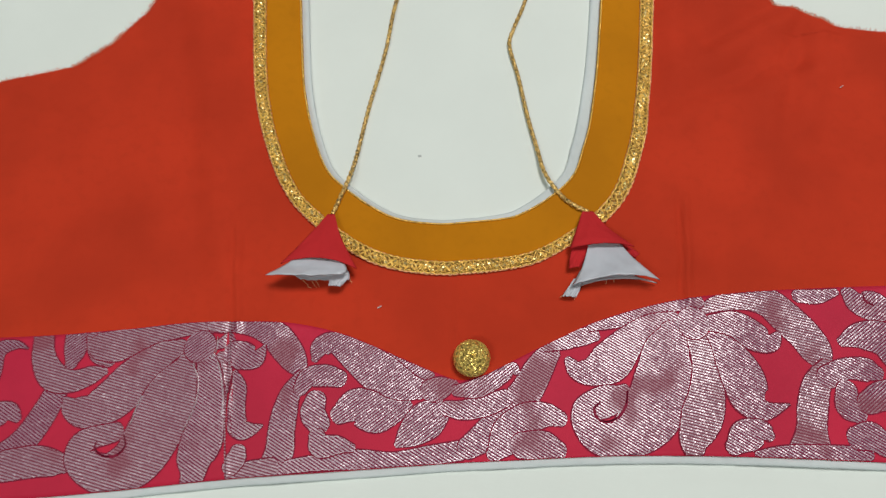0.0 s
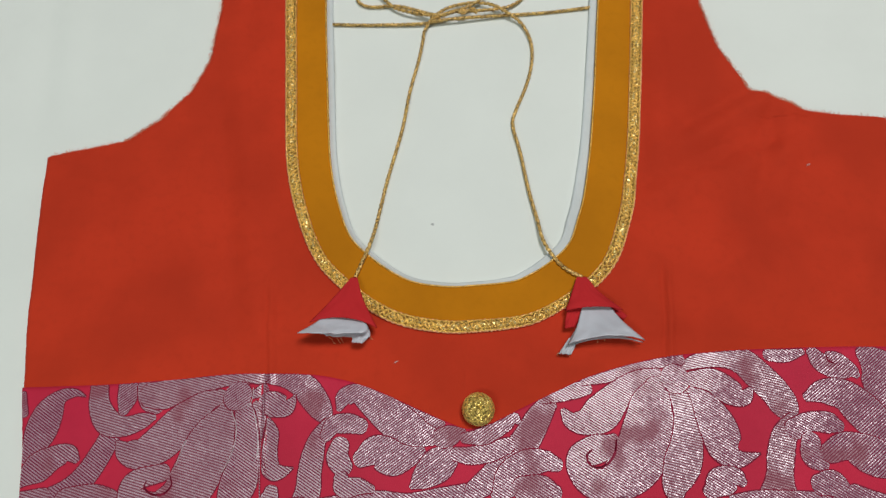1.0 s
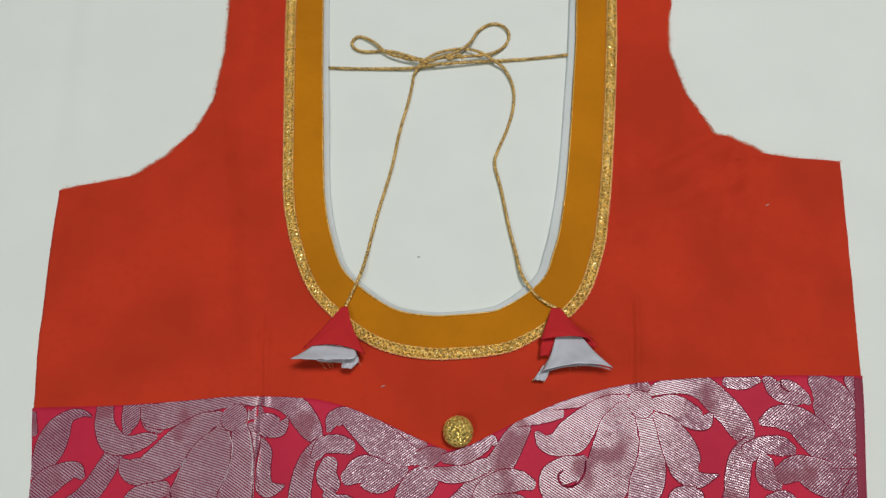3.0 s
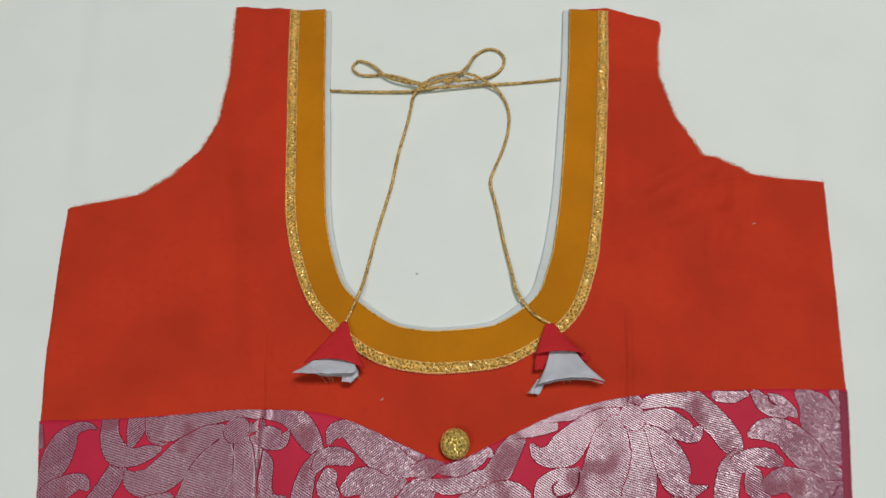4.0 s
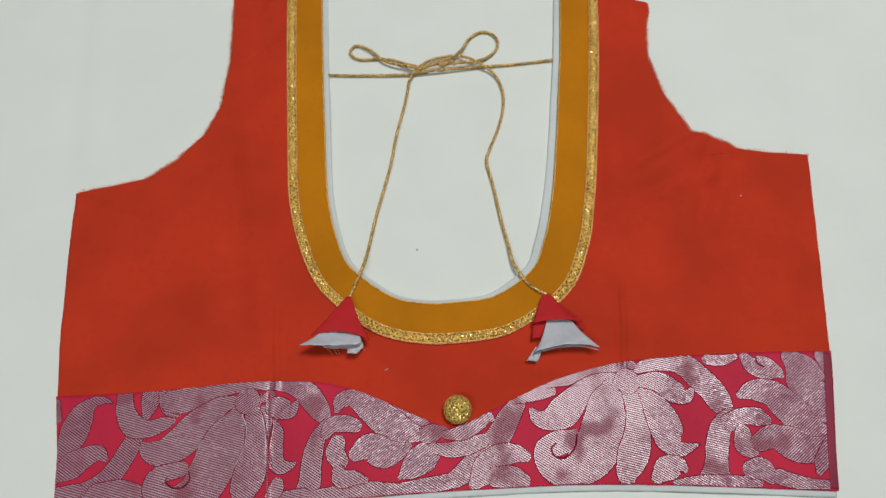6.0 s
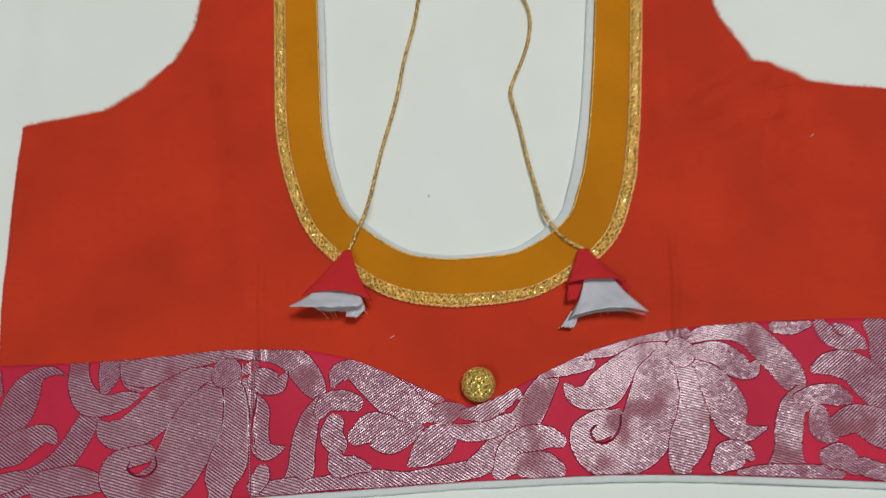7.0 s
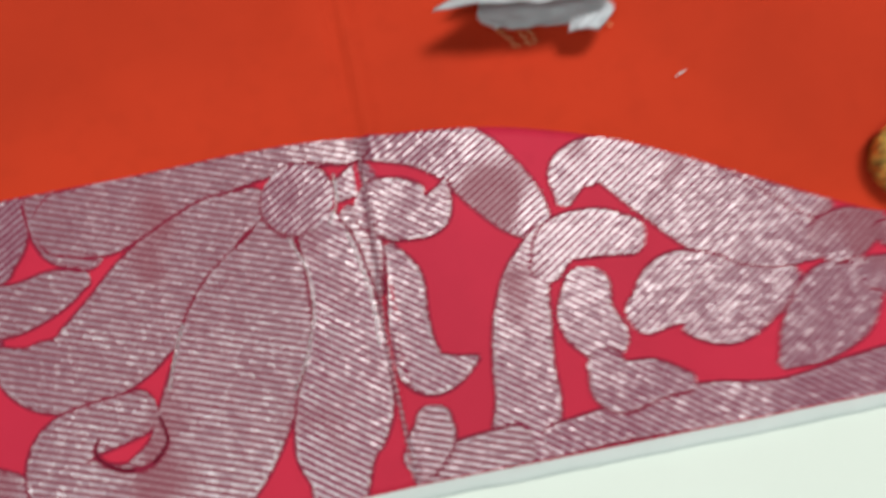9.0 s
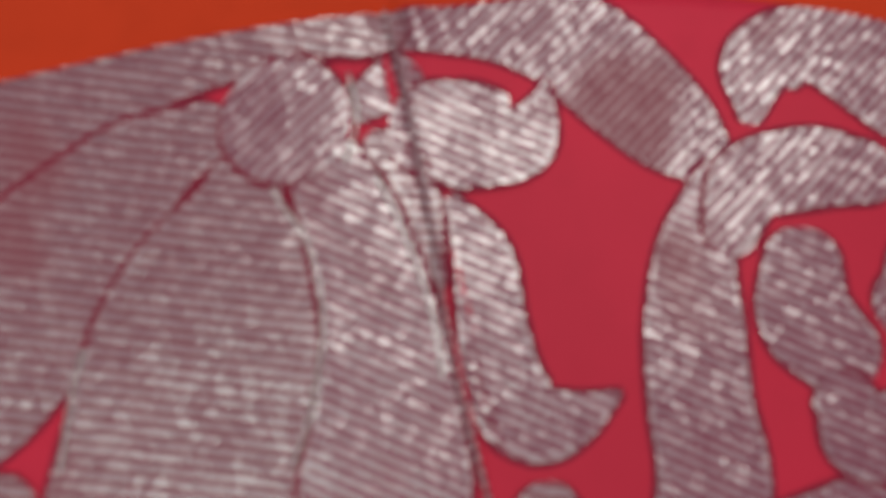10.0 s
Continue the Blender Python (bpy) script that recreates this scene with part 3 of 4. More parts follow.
LEFT_FLOWER_LOW = [
    ("b", [(-100.2, 4.4, 1.5), (-97.1, 0.7, 2.2), (-95.8, -7.2, 1.3), (-95.6, -12.2, 0.3)]),
    ("c", [(-109.8, 8.5, 7.2), (-109.7, 8.4, 7.2)]),
    ("b", [(-105.4, 17.8, 1.9), (-100.3, 17.4, 2.6), (-96.6, 18.1, 2.1)]),
    ("a", [(-93.5, 5.0, 5.6), (-89.4, 3.9, 6.0), (-84.1, 2.7, 4.1), (-81.4, 5.8, 1.9), (-79.9, 9.3, 0.0)]),
    ("a", [(-92.9, -3.2, 0.8), (-90.6, -9.6, 3.1), (-90.8, -17.1, 3.6), (-90.6, -24.0, 4.3), (-88.0, -28.2, 4.1), (-83.5, -28.3, 2.7), (-78.1, -26.5, 0.0)]),
    ("b", [(-88.3, -37.2, 3.1), (-88.8, -40.0, 4.0), (-91.1, -43.9, 3.4)]),
    ("pink", [(-139.5, -29.8, 0.3), (-138.2, -34.5, 0.45), (-141.8, -38.4, 0.6), (-147.5, -38.4, 0.55), (-151.5, -35.3, 0.45), (-151.0, -32.5, 0.3)]),
]
BIRD_LEAVES = [
    ("c", [(-62.8, -11.2, 2.9), (-59.2, -6.2, 4.3), (-51.7, -5.5, 4.6), (-45.5, -6.9, 3.6)]),
    ("a", [(-55.5, -16.0, 4.3), (-56.5, -21.7, 5.3), (-53.6, -26.4, 4.6)]),
    ("a", [(-54.3, -31.4, 3.3), (-52.5, -35.7, 4.5), (-45.4, -35.2, 3.6), (-38.9, -36.5, 1.6)]),
    ("c", [(-27.4, 2.7, 2.7), (-17.2, -2.1, 4.7), (-5.4, -6.5, 2.7)]),
    ("c", [(-57.1, 1.8, 1.3), (-54.7, 7.4, 4.4), (-48.0, 9.3, 4.8), (-37.6, 3.1, 7.4), (-27.2, -4.6, 8.7), (-16.5, -10.2, 6.7), (-9.8, -12.0, 4.3)]),
    ("c", [(-4.5, -12.7, 4.7), (0.2, -11.5, 4.7), (5.9, -9.9, 2.0)]),
    ("c", [(-44.9, -22.5, 3.9), (-37.5, -18.8, 7.3), (-28.5, -22.1, 8.2), (-20.3, -21.3, 4.9), (-14.4, -19.2, 2.0)]),
]
BIRD_LEAVES_LOW = [
    ("c", [(-19.5, -35.6, 1.0), (-14.6, -31.7, 5.2), (-7.1, -25.9, 7.9), (-1.5, -21.6, 5.9), (0.1, -19.4, 2.6)]),
    ("a", [(2.4, -20.4, 3.0), (10.0, -21.2, 4.0), (20.0, -19.4, 4.3), (28.3, -16.4, 3.6)]),
    ("c", [(6.9, -12.9, 2.3), (16.9, -11.7, 4.0), (25.4, -7.0, 4.0), (31.5, -3.5, 3.0), (34.8, -5.5, 1.0)]),
    ("a", [(22.6, -39.8, 3.2), (29.3, -32.3, 7.8), (37.8, -25.3, 6.6), (46.1, -23.9, 4.9), (52.3, -25.6, 3.0)]),
    ("a", [(34.7, -36.4, 5.2), (43.8, -36.5, 5.8), (50.1, -38.8, 3.9)]),
    ("a", [(47.9, 5.8, 1.7), (56.6, 7.7, 2.7), (65.3, 10.6, 3.8), (70.5, 11.2, 2.7)]),
]
RIGHT_FLOWER = [
    ("a", [(69.1, 14.9, 1.7), (81.4, 17.8, 3.1), (95.6, 21.8, 3.1), (109.8, 24.7, 2.8), (119.7, 25.9, 2.8)]),
    ("a", [(106.9, 17.4, 3.8), (96.6, 15.2, 4.8), (85.5, 7.6, 6.8), (76.2, -1.3, 8.8), (67.4, -5.4, 6.0), (60.8, -4.3, 4.0), (57.4, 0.0, 1.4)]),
    ("a", [(106.7, 10.6, 6.8), (102.3, 2.3, 10.5), (99.7, -8.2, 12.4), (94.2, -20.9, 12.5), (86.8, -29.2, 11.1), (76.4, -35.2, 7.8), (67.4, -32.9, 6.8), (62.4, -27.0, 5.2), (63.8, -21.4, 5.3), (70.9, -18.9, 6.6), (77.5, -16.5, 5.6), (81.8, -13.4, 2.3)]),
    ("b", [(117.3, 8.1, 4.8), (118.8, -3.6, 5.7), (117.4, -16.5, 7.6), (113.8, -25.9, 8.5), (109.2, -35.1, 6.2), (108.4, -41.2, 3.5)]),
]
RIGHT_FLOWER_LOW = [
    ("a", [(123.4, 9.7, 2.0), (129.2, 2.9, 6.8), (134.2, -8.7, 9.4), (136.0, -18.4, 8.0), (141.9, -23.2, 4.0), (153.2, -20.8, 0.0)]),
    ("a", [(125.3, 15.8, 3.8), (134.4, 15.0, 5.8), (142.8, 9.4, 6.5), (149.6, 6.6, 4.1), (154.3, 10.6, 1.0)]),
    ("a", [(115.6, 15.9, 7.2), (116.2, 15.9, 7.2)]),
    ("a", [(125.4, -38.4, 3.2), (131.3, -33.9, 6.5), (138.8, -31.9, 4.6), (141.7, -34.1, 2.0)]),
    ("pink", [(82.7, -14.3, 0.5), (81.4, -20.1, 0.7), (77.7, -25.0, 0.9), (72.5, -27.1, 0.9), (68.4, -25.5, 0.8), (67.4, -21.4, 0.6), (70.0, -18.9, 0.4)]),
]
EDGE_LEAVES = [
    ("a", [(172.0, -9.3, 4.7), (180.1, -5.8, 4.4), (189.5, -6.3, 5.0), (194.2, -8.0, 3.0)]),
    ("a", [(179.0, -14.9, 4.3), (178.4, -22.2, 5.3), (182.5, -26.3, 3.0)]),
    ("a", [(166.1, 28.0, 2.8), (174.8, 27.5, 3.1), (183.9, 29.5, 1.4)]),
    ("c", [(189.1, 29.4, 2.8), (192.6, 24.1, 5.2), (199.8, 22.2, 6.9), (206.8, 19.3, 3.8), (209.0, 16.9, 1.4)]),
    ("c", [(236.3, 28.7, 4.2), (236.9, 21.7, 2.8)]),
    ("c", [(216.9, 28.3, 5.6), (221.9, 20.1, 11.1), (224.1, 8.1, 11.6), (226.1, -0.3, 7.4), (228.8, -6.9, 3.4)]),
    ("c", [(181.6, 6.4, 2.0), (190.0, 8.7, 5.8), (199.9, 7.2, 7.8), (208.3, -0.7, 9.5), (216.2, -10.3, 8.4), (225.0, -14.9, 4.7), (228.5, -16.9, 2.0)]),
]
EDGE_LEAVES_LOW = [
    ("c", [(187.0, -20.7, 4.6), (196.0, -17.7, 6.6), (206.7, -21.7, 9.3), (214.4, -24.3, 7.9), (221.4, -22.5, 4.6), (227.0, -20.4, 2.6)]),
    ("a", [(179.0, -35.3, 4.6), (185.6, -34.7, 5.9), (190.3, -38.8, 4.2)]),
    ("a", [(195.3, -39.5, 4.2), (203.5, -42.0, 3.6), (212.9, -43.4, 2.6), (220.9, -43.8, 2.3)]),
    ("c", [(217.6, -37.4, 1.6), (220.6, -32.2, 3.9), (223.7, -26.7, 3.0), (225.9, -22.0, 1.7)]),
    ("pink", [(196.0, 28.6, 0.3), (196.2, 25.1, 0.7), (199.3, 22.9, 0.5)]),
]
FORMS = STEMS + STEMS_LOW + LEFT_LEAVES + LEFT_LEAVES_LOW + LEFT_FLOWER + LEFT_FLOWER_LOW + BIRD_LEAVES + BIRD_LEAVES_LOW + RIGHT_FLOWER + RIGHT_FLOWER_LOW + EDGE_LEAVES + EDGE_LEAVES_LOW


def keep_in(x, y, inset):
    y = min(max(y, hem(x) + inset), band_top(x) - inset)
    a, b = edge_of(SIDE_LEFT, y, 0.15, 3.0) + inset, edge_of(SIDE_RIGHT, y, 0.15, 8.0) - inset - 5.0
    return min(max(x, a), b), y


def stroke_mesh(spine, lift, grow, across=9, ragged=0.0, seed=0.0):
    line = smooth_line(spine, 0.7)
    line[:, 2] = np.maximum(line[:, 2], 0.02)
    n2 = normals2(line)
    d2 = np.column_stack([n2[:, 1], -n2[:, 0]])
    stations = []
    # rounded ends
    for end, sign in ((0, -1), (len(line) - 1, 1)):
        w = line[end, 2]
        cap = []
        for q in np.linspace(0.12, 1.0, 7):
            a = q * math.pi / 2
            cap.append((line[end, :2] + sign * d2[end] * w * math.cos(a) * 0.95, n2[end], w * math.sin(a)))
        stations.append(cap if sign < 0 else cap[::-1])
    body = [(line[k, :2], n2[k], line[k, 2]) for k in range(len(line))]
    rows = stations[0][:-1] + body + stations[1][1:]
    verts, rim = [], []
    for k, (p, n, w) in enumerate(rows):
        half = w + grow
        hem_in = max(0.0, half - 0.6)      # the tied-down border, about a thread wide
        for c in range(across):
            if c in (0, across - 1):
                o = -half if c == 0 else half
                o += ragged * noise.noise((k * 0.9, c, seed))
            else:
                o = hem_in * (2 * (c - 1) / (across - 3) - 1)
            rim.append(1.0 if c in (0, across - 1) or min(k, len(rows) - 1 - k) == 0 else 0.0)
            x, y = keep_in(p[0] + n[0] * o, p[1] + n[1] * o, 0.35)
            verts.append(at(x, y, lift + 0.012 * k / len(rows)))
    return verts, grid_faces(len(rows), across), rim


def layers():
    """How many woven forms lie under each one, so that overlapping ones never share a plane."""
    discs, level = [], []
    for _, spine in FORMS:
        ln = smooth_line(spine, 2.0)
        top = 0
        for other, n in zip(discs, level):
            gap = np.linalg.norm(ln[:, None, :2] - other[None, :, :2], axis=2) - ln[:, None, 2] - other[None, :, 2]
            if gap.min() < 0.5:
                top = max(top, n + 1)
        discs.append(ln)
        level.append(top)
    return level


def build_forms():
    for k, ((weave, spine), level) in enumerate(zip(FORMS, layers())):
        lift = 0.79 + 0.036 * level
        if weave == "pink":
            v, f, _ = stroke_mesh([(x, y, min(w, 0.6)) for x, y, w in spine], lift, 0.0)
            part("woven_curl", v, f, OUTLINE, band, "pink ground line curling in a petal")
            continue
        v, f, _ = stroke_mesh(spine, lift, 0.66, 13)
        part("petal_outline", v, f, OUTLINE, band, "dark pink outline round a woven petal")
        v, f, rim = stroke_mesh(spine, lift + 0.018, 0.05, 13, 0.35, k * 1.7)
        petal = part("woven_petal", v, f, ZARI[weave], band, "silver metallic thread petal")
        petal.data.attributes.new("rim", "FLOAT", "POINT").data.foreach_set("value", rim)


build_forms()


SEAM = [(-97.1, 19.8), (-96.1, 8.1), (-95.6, -4.8), (-95.5, -21.0), (-93.0, -46.9)]


def build_seam():
    """The dart that cuts through the brocade, a raised thread line."""
    ln = [at(p[0], p[1], 1.45) for p in smooth_line(SEAM, 0.8)]
    v, f = tube(ln, 0.3 * MM, 6, 2, 2500.0, 0.35)
    part("dart_seam", v, f, ZARI["b"], band, "stitched dart line in the brocade")


build_seam()


def build_edge_threads():
    """Bright stitched threads along the edges of some petals."""
    for pts in ([(-112.2, 1.0), (-109.0, -6.1), (-108.6, -13.7), (-110.8, -22.2), (-113.7, -28.5)],
                [(-100.8, 1.0), (-98.3, -7.7), (-97.1, -15.4), (-96.9, -21.9)],
                [(-134.0, -13.1), (-135.9, -19.2), (-137.3, -25.3)],
                [(-102.2, 12.8), (-101.9, 7.5), (-104.0, 2.6)]):
        ln = [at(p[0] + 0.12 * math.sin(k * 1.7), p[1], 1.12 + 0.06 * math.sin(k * 1.1)) for k, p in enumerate(smooth_line(pts, 0.45))]
        v, f = tube(ln, 0.2 * MM, 6, 2, 4200.0, 0.4)
        part("edge_thread", v, f, SILVER, band, "bright silver thread along a petal edge")


build_edge_threads()


def build_side_fold():
    """The band's end, turned under in a plain dull strip at the side seam."""
    ys = np.arange(-46.5, 31.0, 1.5)
    line = np.column_stack([[edge_of(SIDE_RIGHT, y, 0.15, 8.0) for y in ys], ys])
    strip("side_fold", line, normals2(line), 0.3, 5.4, 1.0, FOLD, band, "dull pink turned edge at the side seam", 5, 0.3, 1.0, 0.15)


build_side_fold()


def build_hem():
    ln = smooth_line([p for p in HEM if -215 < p[0] < 234], 1.5)
    strip("hem_lining", ln, normals2(ln), -3.3, 2.0, -0.9, LINING, blouse, "white lining turned out below the hem", 6, 0.5, 1.6, 0.7)


build_hem()


def build_button():
    rings, seg = 26, 48
    cx, cy, r, h = 14.0, 1.0, 8.3, 7.4
    rng = random.Random(2)
    verts, faces = [], []
    for k in range(rings):
        a = math.pi * 0.62 * k / (rings - 1)
        for j in range(seg):
            b = 2 * math.pi * j / seg
            q = 1 + rng.uniform(-0.022, 0.022)
            verts.append(((cx + r * q * math.sin(a) * math.cos(b)) * MM, (cy + r * q * math.sin(a) * math.sin(b)) * MM, (3.6 + h * 0.8 * q * math.cos(a)) * MM))
    for k in range(rings - 1):
        for j in range(seg):
            faces.append((k * seg + j, (k + 1) * seg + j, (k + 1) * seg + (j + 1) % seg, k * seg + (j + 1) % seg))
    faces.append(tuple(range((rings - 1) * seg, rings * seg)))
    part("button", verts, faces, GOLD_BUTTON, blouse, "round domed button in gold glitter cloth", smooth=False)


build_button()

# ---- the gold drawstring and its bow ----
drawstring = thing("drawstring", "thin twisted gold cord tied in a bow across the neckline", "cord")


def rope(name, pts, label=""):
    """A cord through (x, y, lift above the sheet) in mm."""
    ln = smooth_line(pts, 0.45)
    line = [(p[0] * MM, (p[1] + 1.2 * min(1.0, max(0.0, (p[1] - 150) / 90))) * MM, (p[2] - 2.0) * MM) for p in ln]
    v, f = tube(line, 0.98 * MM, 12, 3, 1900.0, 0.2)
    return part(name, v, f, GOLD_CORD, drawstring, label)


rope("tie_cord", [(-51.9, 72.0, 4.4), (-48.8, 80.3, 4.2), (-44.4, 92.9, 3.4), (-41.6, 106.3, 0.6), (-36.2, 134.2, 0.2), (-28.3, 167.9, 0.1), (-24.0, 194.9, 0.1), (-18.7, 218.4, 0.2), (-16.2, 233.1, 0.4), (-15.1, 240.6, 1.0), (-11.2, 248.1, 2.4)], "gold cord running down to a tassel")
rope("tie_cord", [(72.4, 70.8, 4.6), (65.0, 75.2, 4.4), (59.4, 81.0, 4.0), (53.2, 92.8, 2.6), (50.4, 108.0, 0.6), (46.8, 126.2, 0.2), (43.1, 150.9, 0.1), (39.4, 170.3, 0.2), (42.2, 181.4, 0.2), (48.7, 197.3, 0.1), (53.3, 213.7, 0.1), (54.0, 230.6, 0.2), (48.5, 245.6, 1.0), (38.5, 253.4, 3.4), (30.2, 259.5, 3.0), (17.9, 263.1, 1.6), (1.2, 258.5, 2.6), (-10.4, 248.7, 4.2)], "gold cord running down to a tassel")
rope("cord_end", [(-75.9, 248.0, 0.1), (-52.4, 247.0, 0.1), (-19.4, 246.6, 1.0), (-2.9, 248.1, 2.2)])
rope("cord_end", [(94.3, 258.6, 0.6), (67.5, 255.4, 0.1), (38.5, 252.9, 0.8), (13.6, 250.0, 2.4), (-11.1, 247.2, 3.0)])
rope("bow_loop", [(-4.5, 249.3, 4.2), (-32.2, 257.8, 2.2), (-45.2, 270.2, 1.2), (-56.0, 275.3, 0.4), (-60.5, 268.8, 0.2), (-53.1, 262.2, 0.3), (-32.2, 261.4, 1.0), (-13.3, 253.2, 3.4), (-2.5, 250.3, 4.0)])
rope("bow_loop", [(-11.2, 248.3, 3.4), (5.3, 253.6, 4.0), (19.8, 254.6, 3.6), (38.6, 258.5, 1.8), (49.3, 266.3, 0.8), (53.0, 276.9, 0.3), (48.7, 285.0, 0.3), (40.3, 286.7, 0.4), (30.7, 279.6, 1.2), (24.1, 266.3, 3.8), (13.6, 257.3, 4.4), (-5.0, 249.8, 4.8)])
rope("knot", [(-11.4, 246.3, 2.0), (-7.4, 250.5, 4.8), (-1.5, 250.0, 5.2), (4.5, 253.4, 5.0), (10.4, 252.1, 4.6), (16.4, 255.3, 4.6), (19.4, 253.0, 3.0)])


# ---- the cloth tassels ----
def flap(name, left, right, lift0, lift1, bulge, mat, parent, label="", n=22, across=26, ragged=0.0, seed=0.0, roll=0.0, sag=0.0, rumple=0.9, rise=0.0):
    """Cloth between two edges that start at the tip and open to the mouth; it arches up by bulge at the mouth,
    which stands off the blouse by rise; raised points are shifted to keep their place in the camera's view."""
    def edge(pts):
        ln = smooth_line(pts, 0.2)
        i = np.linspace(0, len(ln) - 1, n)
        return np.column_stack([np.interp(i, range(len(ln)), ln[:, c]) for c in (0, 1)])
    a, b = edge(left), edge(right)
    apex = (-52.2, 71.6) if a[0][0] < 0 else (71.9, 70.8)
    verts = []
    for k in range(n):
        u = k / (n - 1)
        for c in range(across):
            v = c / (across - 1)
            p = a[k] * (1 - v) + b[k] * v
            dip = sag * np.linalg.norm(b[k] - a[k]) * u * u * (4 * v * (1 - v))
            way = (a[-1] + b[-1]) / 2 - (a[0] + b[0]) / 2
            way = way / max(np.linalg.norm(way), 1e-6)
            q = p + way * dip + ragged * u ** 6 * way * noise.noise((v * 9, seed, 1.0))
            z = lift0 + (lift1 - lift0) * u + bulge * u * math.sin(math.pi * v) ** 0.7 + rumple * u * noise.noise((v * 6, u * 3, seed)) - roll * max(0, u - 0.85) * 6
            up = rise * min(1.0, math.hypot(q[0] - apex[0], q[1] - apex[1]) / 34)
            # pulled towards the point under the camera, to fit its view
            q = q - (q - np.array((6.0, -50.0))) * up / 360
            verts.append(at(q[0], q[1], z + up))
    ob = part(name, verts, grid_faces(n, across), mat, parent, label)
    thick = ob.modifiers.new("thickness", "SOLIDIFY")
    thick.thickness, thick.offset = 0.5 * MM, 0.0
    return ob


def frays(parent, spots, seed):
    rng = random.Random(seed)
    for x, y, dx, dy in spots:
        ln = [at(x + dx * t + rng.uniform(-0.4, 0.4), y + dy * t + rng.uniform(-0.4, 0.4), 2.2 - 1.0 * t) for t in np.linspace(0, 1, 6)]
        v, f = tube(ln, 0.14 * MM, 5)
        part("loose_thread", v, f, THREAD, parent, "frayed orange thread")


def build_tassels():
    one = thing("tassel", "red cloth cone tassel, flattened, with grey lining and frayed threads", "tassel", "tassels on the gold cord")
    flap("cone", [(-53.9, 71.6), (-64.1, 59.3), (-75.6, 47.6)], [(-50.6, 71.6), (-47.2, 59.8), (-39.1, 44.0)], 2.8, 1.8, 4.4, RED, one, "", roll=0.4, sag=-0.08, rise=8)
    flap("lining", [(-66.6, 52.5), (-72.7, 47.2), (-81.3, 41.2)], [(-46.0, 48.5), (-43.8, 43.5), (-45.5, 41.2)], 1.2, 2.0, 3.2, GREY_LINING, one, "grey lining turned out of the mouth", ragged=0.8, seed=3, sag=0.02, rise=10)
    flap("under_lining", [(-68.0, 47.5), (-69.3, 42.8), (-66.0, 39.8)], [(-45, 46), (-42.8, 42), (-42.8, 38.9)], 1.0, 1.0, 0.3, GREY_LINING, one, "grey lower lining inside the mouth", ragged=0.7, seed=6, sag=0.0, rise=2)
    flap("lining_corner", [(-51.9, 42.5), (-52.1, 38.6), (-52.3, 36.2)], [(-44.1, 42.0), (-43.0, 39.4), (-46.8, 35.6)], 1.9, 1.7, 1.3, GREY_LINING, one, "curled corner of the grey lining", ragged=0.5, seed=8, rise=5)
    frays(one, [(-65, 39.6, 3.8, -3.9), (-61, 39.4, 2.4, -3.4), (-58.5, 39.2, 1.6, -2.6), (-42.8, 40, 1.2, -2.6)], 1)
    two = thing("tassel", "red cloth cone tassel with wide grey lining spread open", "tassel", "tassels on the gold cord")
    flap("cone", [(69.4, 70.8), (65.8, 61.5), (62.0, 52.2)], [(74.4, 70.8), (81.7, 61.5), (92.5, 52.6)], 2.8, 2.4, 4.6, RED, two, "", roll=0.6, sag=-0.03, rise=6)
    flap("folded_edge", [(63.9, 54.5), (62.0, 48.2), (61.2, 42.6)], [(71.2, 54), (69.2, 48.2), (66.3, 43.2)], 1.6, 1.4, 1.6, RED, two, "red cloth folded back at the rim", rise=3)
    flap("folded_flank", [(85.0, 55.5), (90.4, 53.2), (95.0, 49.4)], [(84.0, 51.0), (88.6, 49.2), (92.2, 47.0)], 1.4, 0.4, 0.8, RED, two, "red cloth spread beside the lining", rise=3)
    flap("lining", [(71.5, 55.5), (67.1, 43.0), (61.6, 33.8)], [(85.5, 55), (93.0, 44.3), (102.4, 36.0)], 2.0, 2.0, 3.0, GREY_LINING, two, "grey lining turned out of the mouth", ragged=0.6, seed=9, sag=-0.07, rise=6)
    flap("under_lining", [(67.1, 42.7), (61.3, 34.2), (57.0, 29.2)], [(86.5, 42), (93.0, 37.4), (101.8, 35.0)], 0.9, 0.9, 0.3, GREY_LINING, two, "grey lower lining inside the mouth", ragged=0.8, seed=12, sag=-0.13, rise=1.5)
    flap("lining_tail", [(62.8, 37.5), (59.6, 33.0), (56.9, 29.2)], [(66.5, 36.5), (65.0, 32.0), (62.9, 28.4)], 2.0, 1.4, 0.8, GREY_LINING, two, "frayed tail of the grey lining", ragged=0.8, seed=15, rise=2)
    frays(two, [(62, 46.5, 1.8, -1.6), (63.5, 45, 1.6, 1.2), (78, 37.0, -0.4, -2.0), (81, 37.2, 0.5, -2), (57.5, 30, -1.4, -1.4), (62, 29, 0.6, -1.6)], 7)


build_tassels()


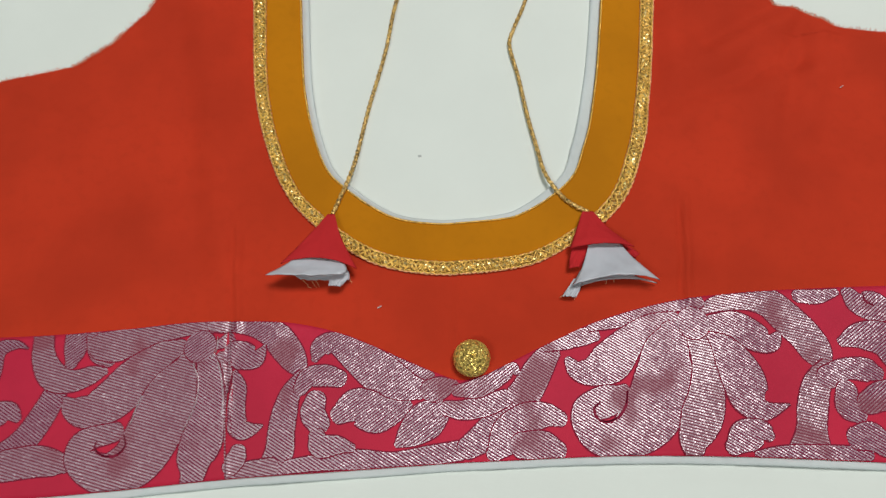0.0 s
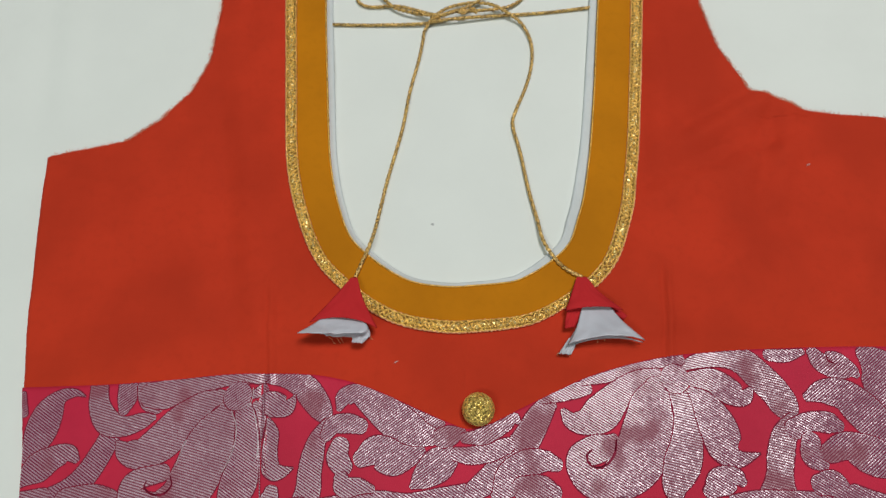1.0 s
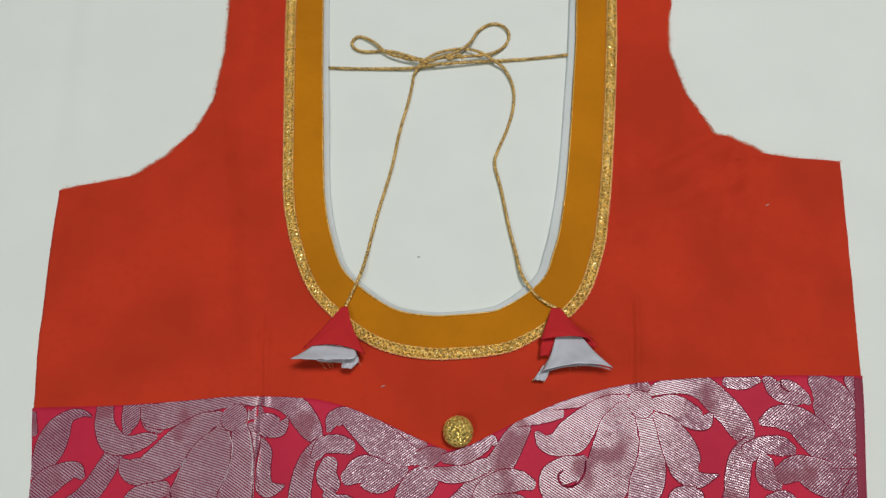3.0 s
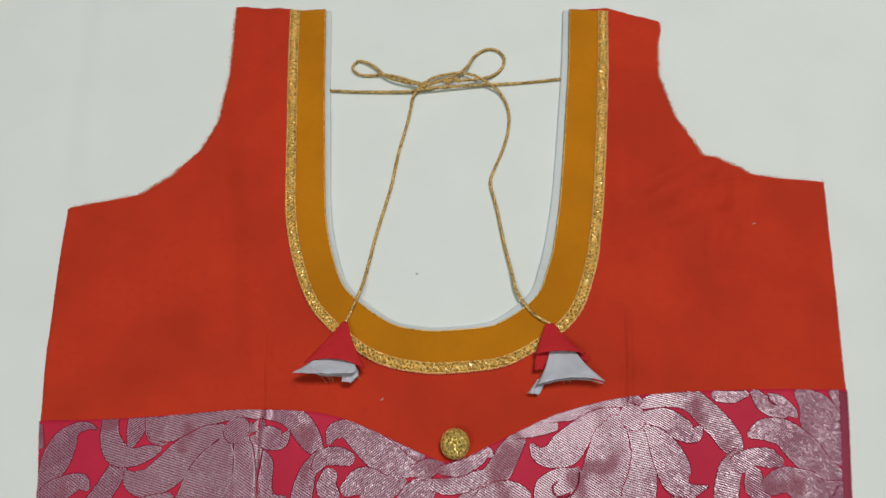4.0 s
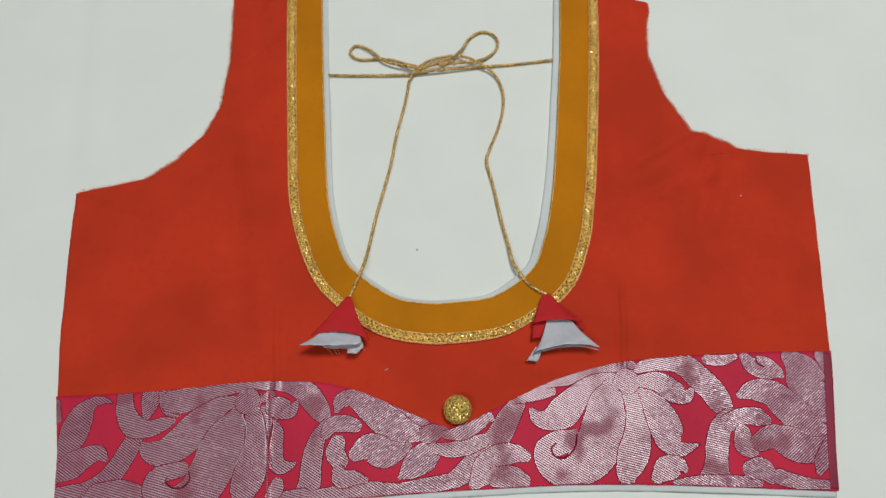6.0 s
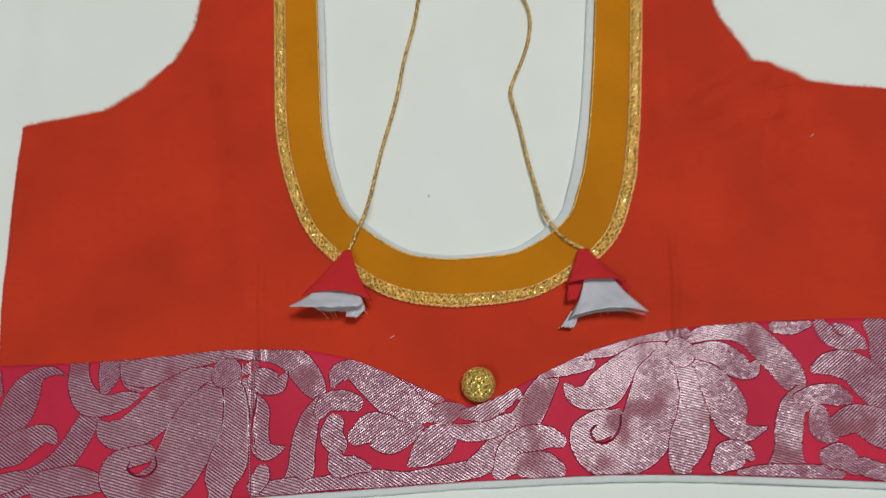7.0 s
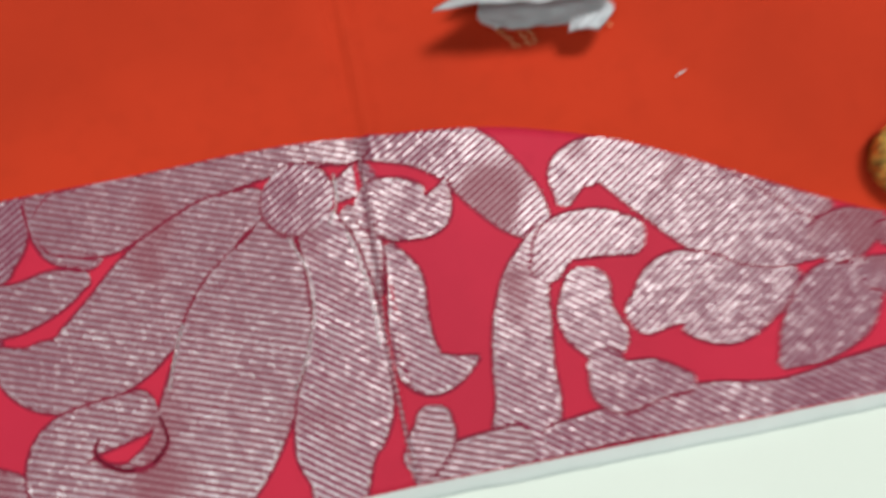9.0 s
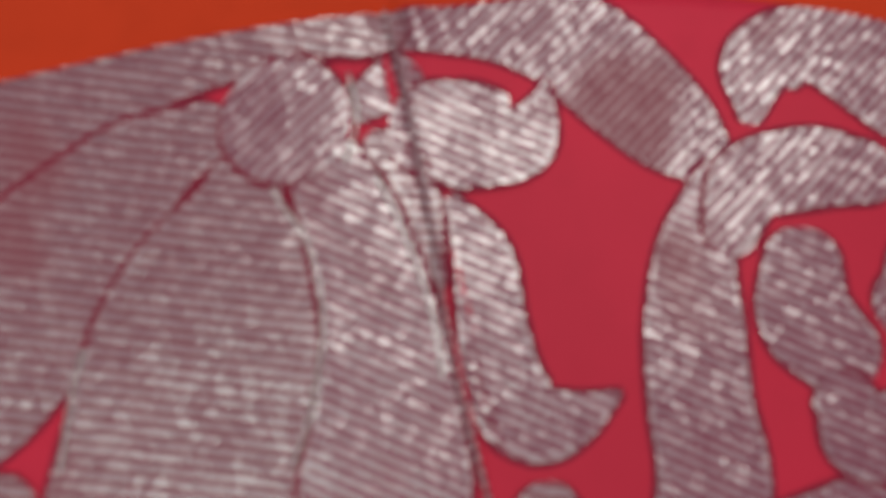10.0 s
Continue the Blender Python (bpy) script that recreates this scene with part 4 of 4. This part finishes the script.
def build_fluff():
    """Short threads frayed from the cut armhole edges."""
    rng = random.Random(9)
    verts, faces = [], []
    for pts, y0, y1, seed in ((SIDE_LEFT, 152, 328, 3.0), (SIDE_RIGHT, 172, 313, 8.0)):
        for _ in range(1300):
            y = rng.uniform(y0, y1) if rng.random() < 0.6 else rng.uniform(y0, y0 + 30)
            x = edge_of(pts, y, 0.7, seed)
            a = rng.uniform(0, 2 * math.pi)
            ln = [at(x + math.cos(a) * r, y + math.sin(a) * r, -0.6 + 0.3 * r) for r in np.linspace(-0.4, rng.uniform(0.5, 2.0), 3)]
            v, f = tube(ln, 0.12 * MM, 3)
            b0 = len(verts)
            verts += v
            faces += [tuple(b0 + i for i in q) for q in f]
    tagged(part("frayed_edge", verts, faces, FRAY, blouse, "frayed orange threads on the cut armholes"), kind="stuff")
    for x, y in ((-28.3, 25.7), (211.0, 139.5)):
        ln = [at(x + 0.9 * t, y + 0.5 * t, 0.5 + 0.5 * (1 - t * t)) for t in (-1, -0.4, 0.3, 1)]
        v, f = tube(ln, 0.2 * MM, 5)
        tagged(part("lint_speck", v, f, LINING), "tiny pale lint speck on the orange cloth", "lint")


build_fluff()


def build_folded_cloth():
    """A folded yellow cloth at the edge of the sheet."""
    nx, ny = 40, 40
    verts, faces = [], []
    for layer in range(3):
        base = len(verts)
        for r in range(ny):
            for c in range(nx):
                u, v = c / (nx - 1), r / (ny - 1)
                x = -480 + u * (135 - 1.5 * layer - 8 * (1 - v) ** 6)
                y = 303 + v * 150 + 10 * (1 - u) + 1.5 * layer
                rim = min(u, 1 - u, v, 1 - v) * 40
                z = -1.4 + 2.2 * layer + 0.9 * (1 - math.exp(-rim)) + 0.5 * noise.noise((x * 0.03, y * 0.03, layer))
                verts.append((x * MM, y * MM, z * MM))
        faces += grid_faces(ny, nx, base)
        rim = [c for c in range(nx)] + [r * nx + nx - 1 for r in range(1, ny)] + [(ny - 1) * nx + c for c in range(nx - 2, -1, -1)] + [r * nx for r in range(ny - 2, 0, -1)]
        b0 = len(verts)
        verts += [(verts[base + i][0], verts[base + i][1], verts[base + i][2] - 1.9 * MM) for i in rim]
        faces += [(base + rim[j], b0 + j, b0 + (j + 1) % len(rim), base + rim[(j + 1) % len(rim)]) for j in range(len(rim))]
    tagged(part("folded_cloth", verts, faces, YELLOW), "bright yellow folded cotton cloth on the white sheet", "cloth")


build_folded_cloth()
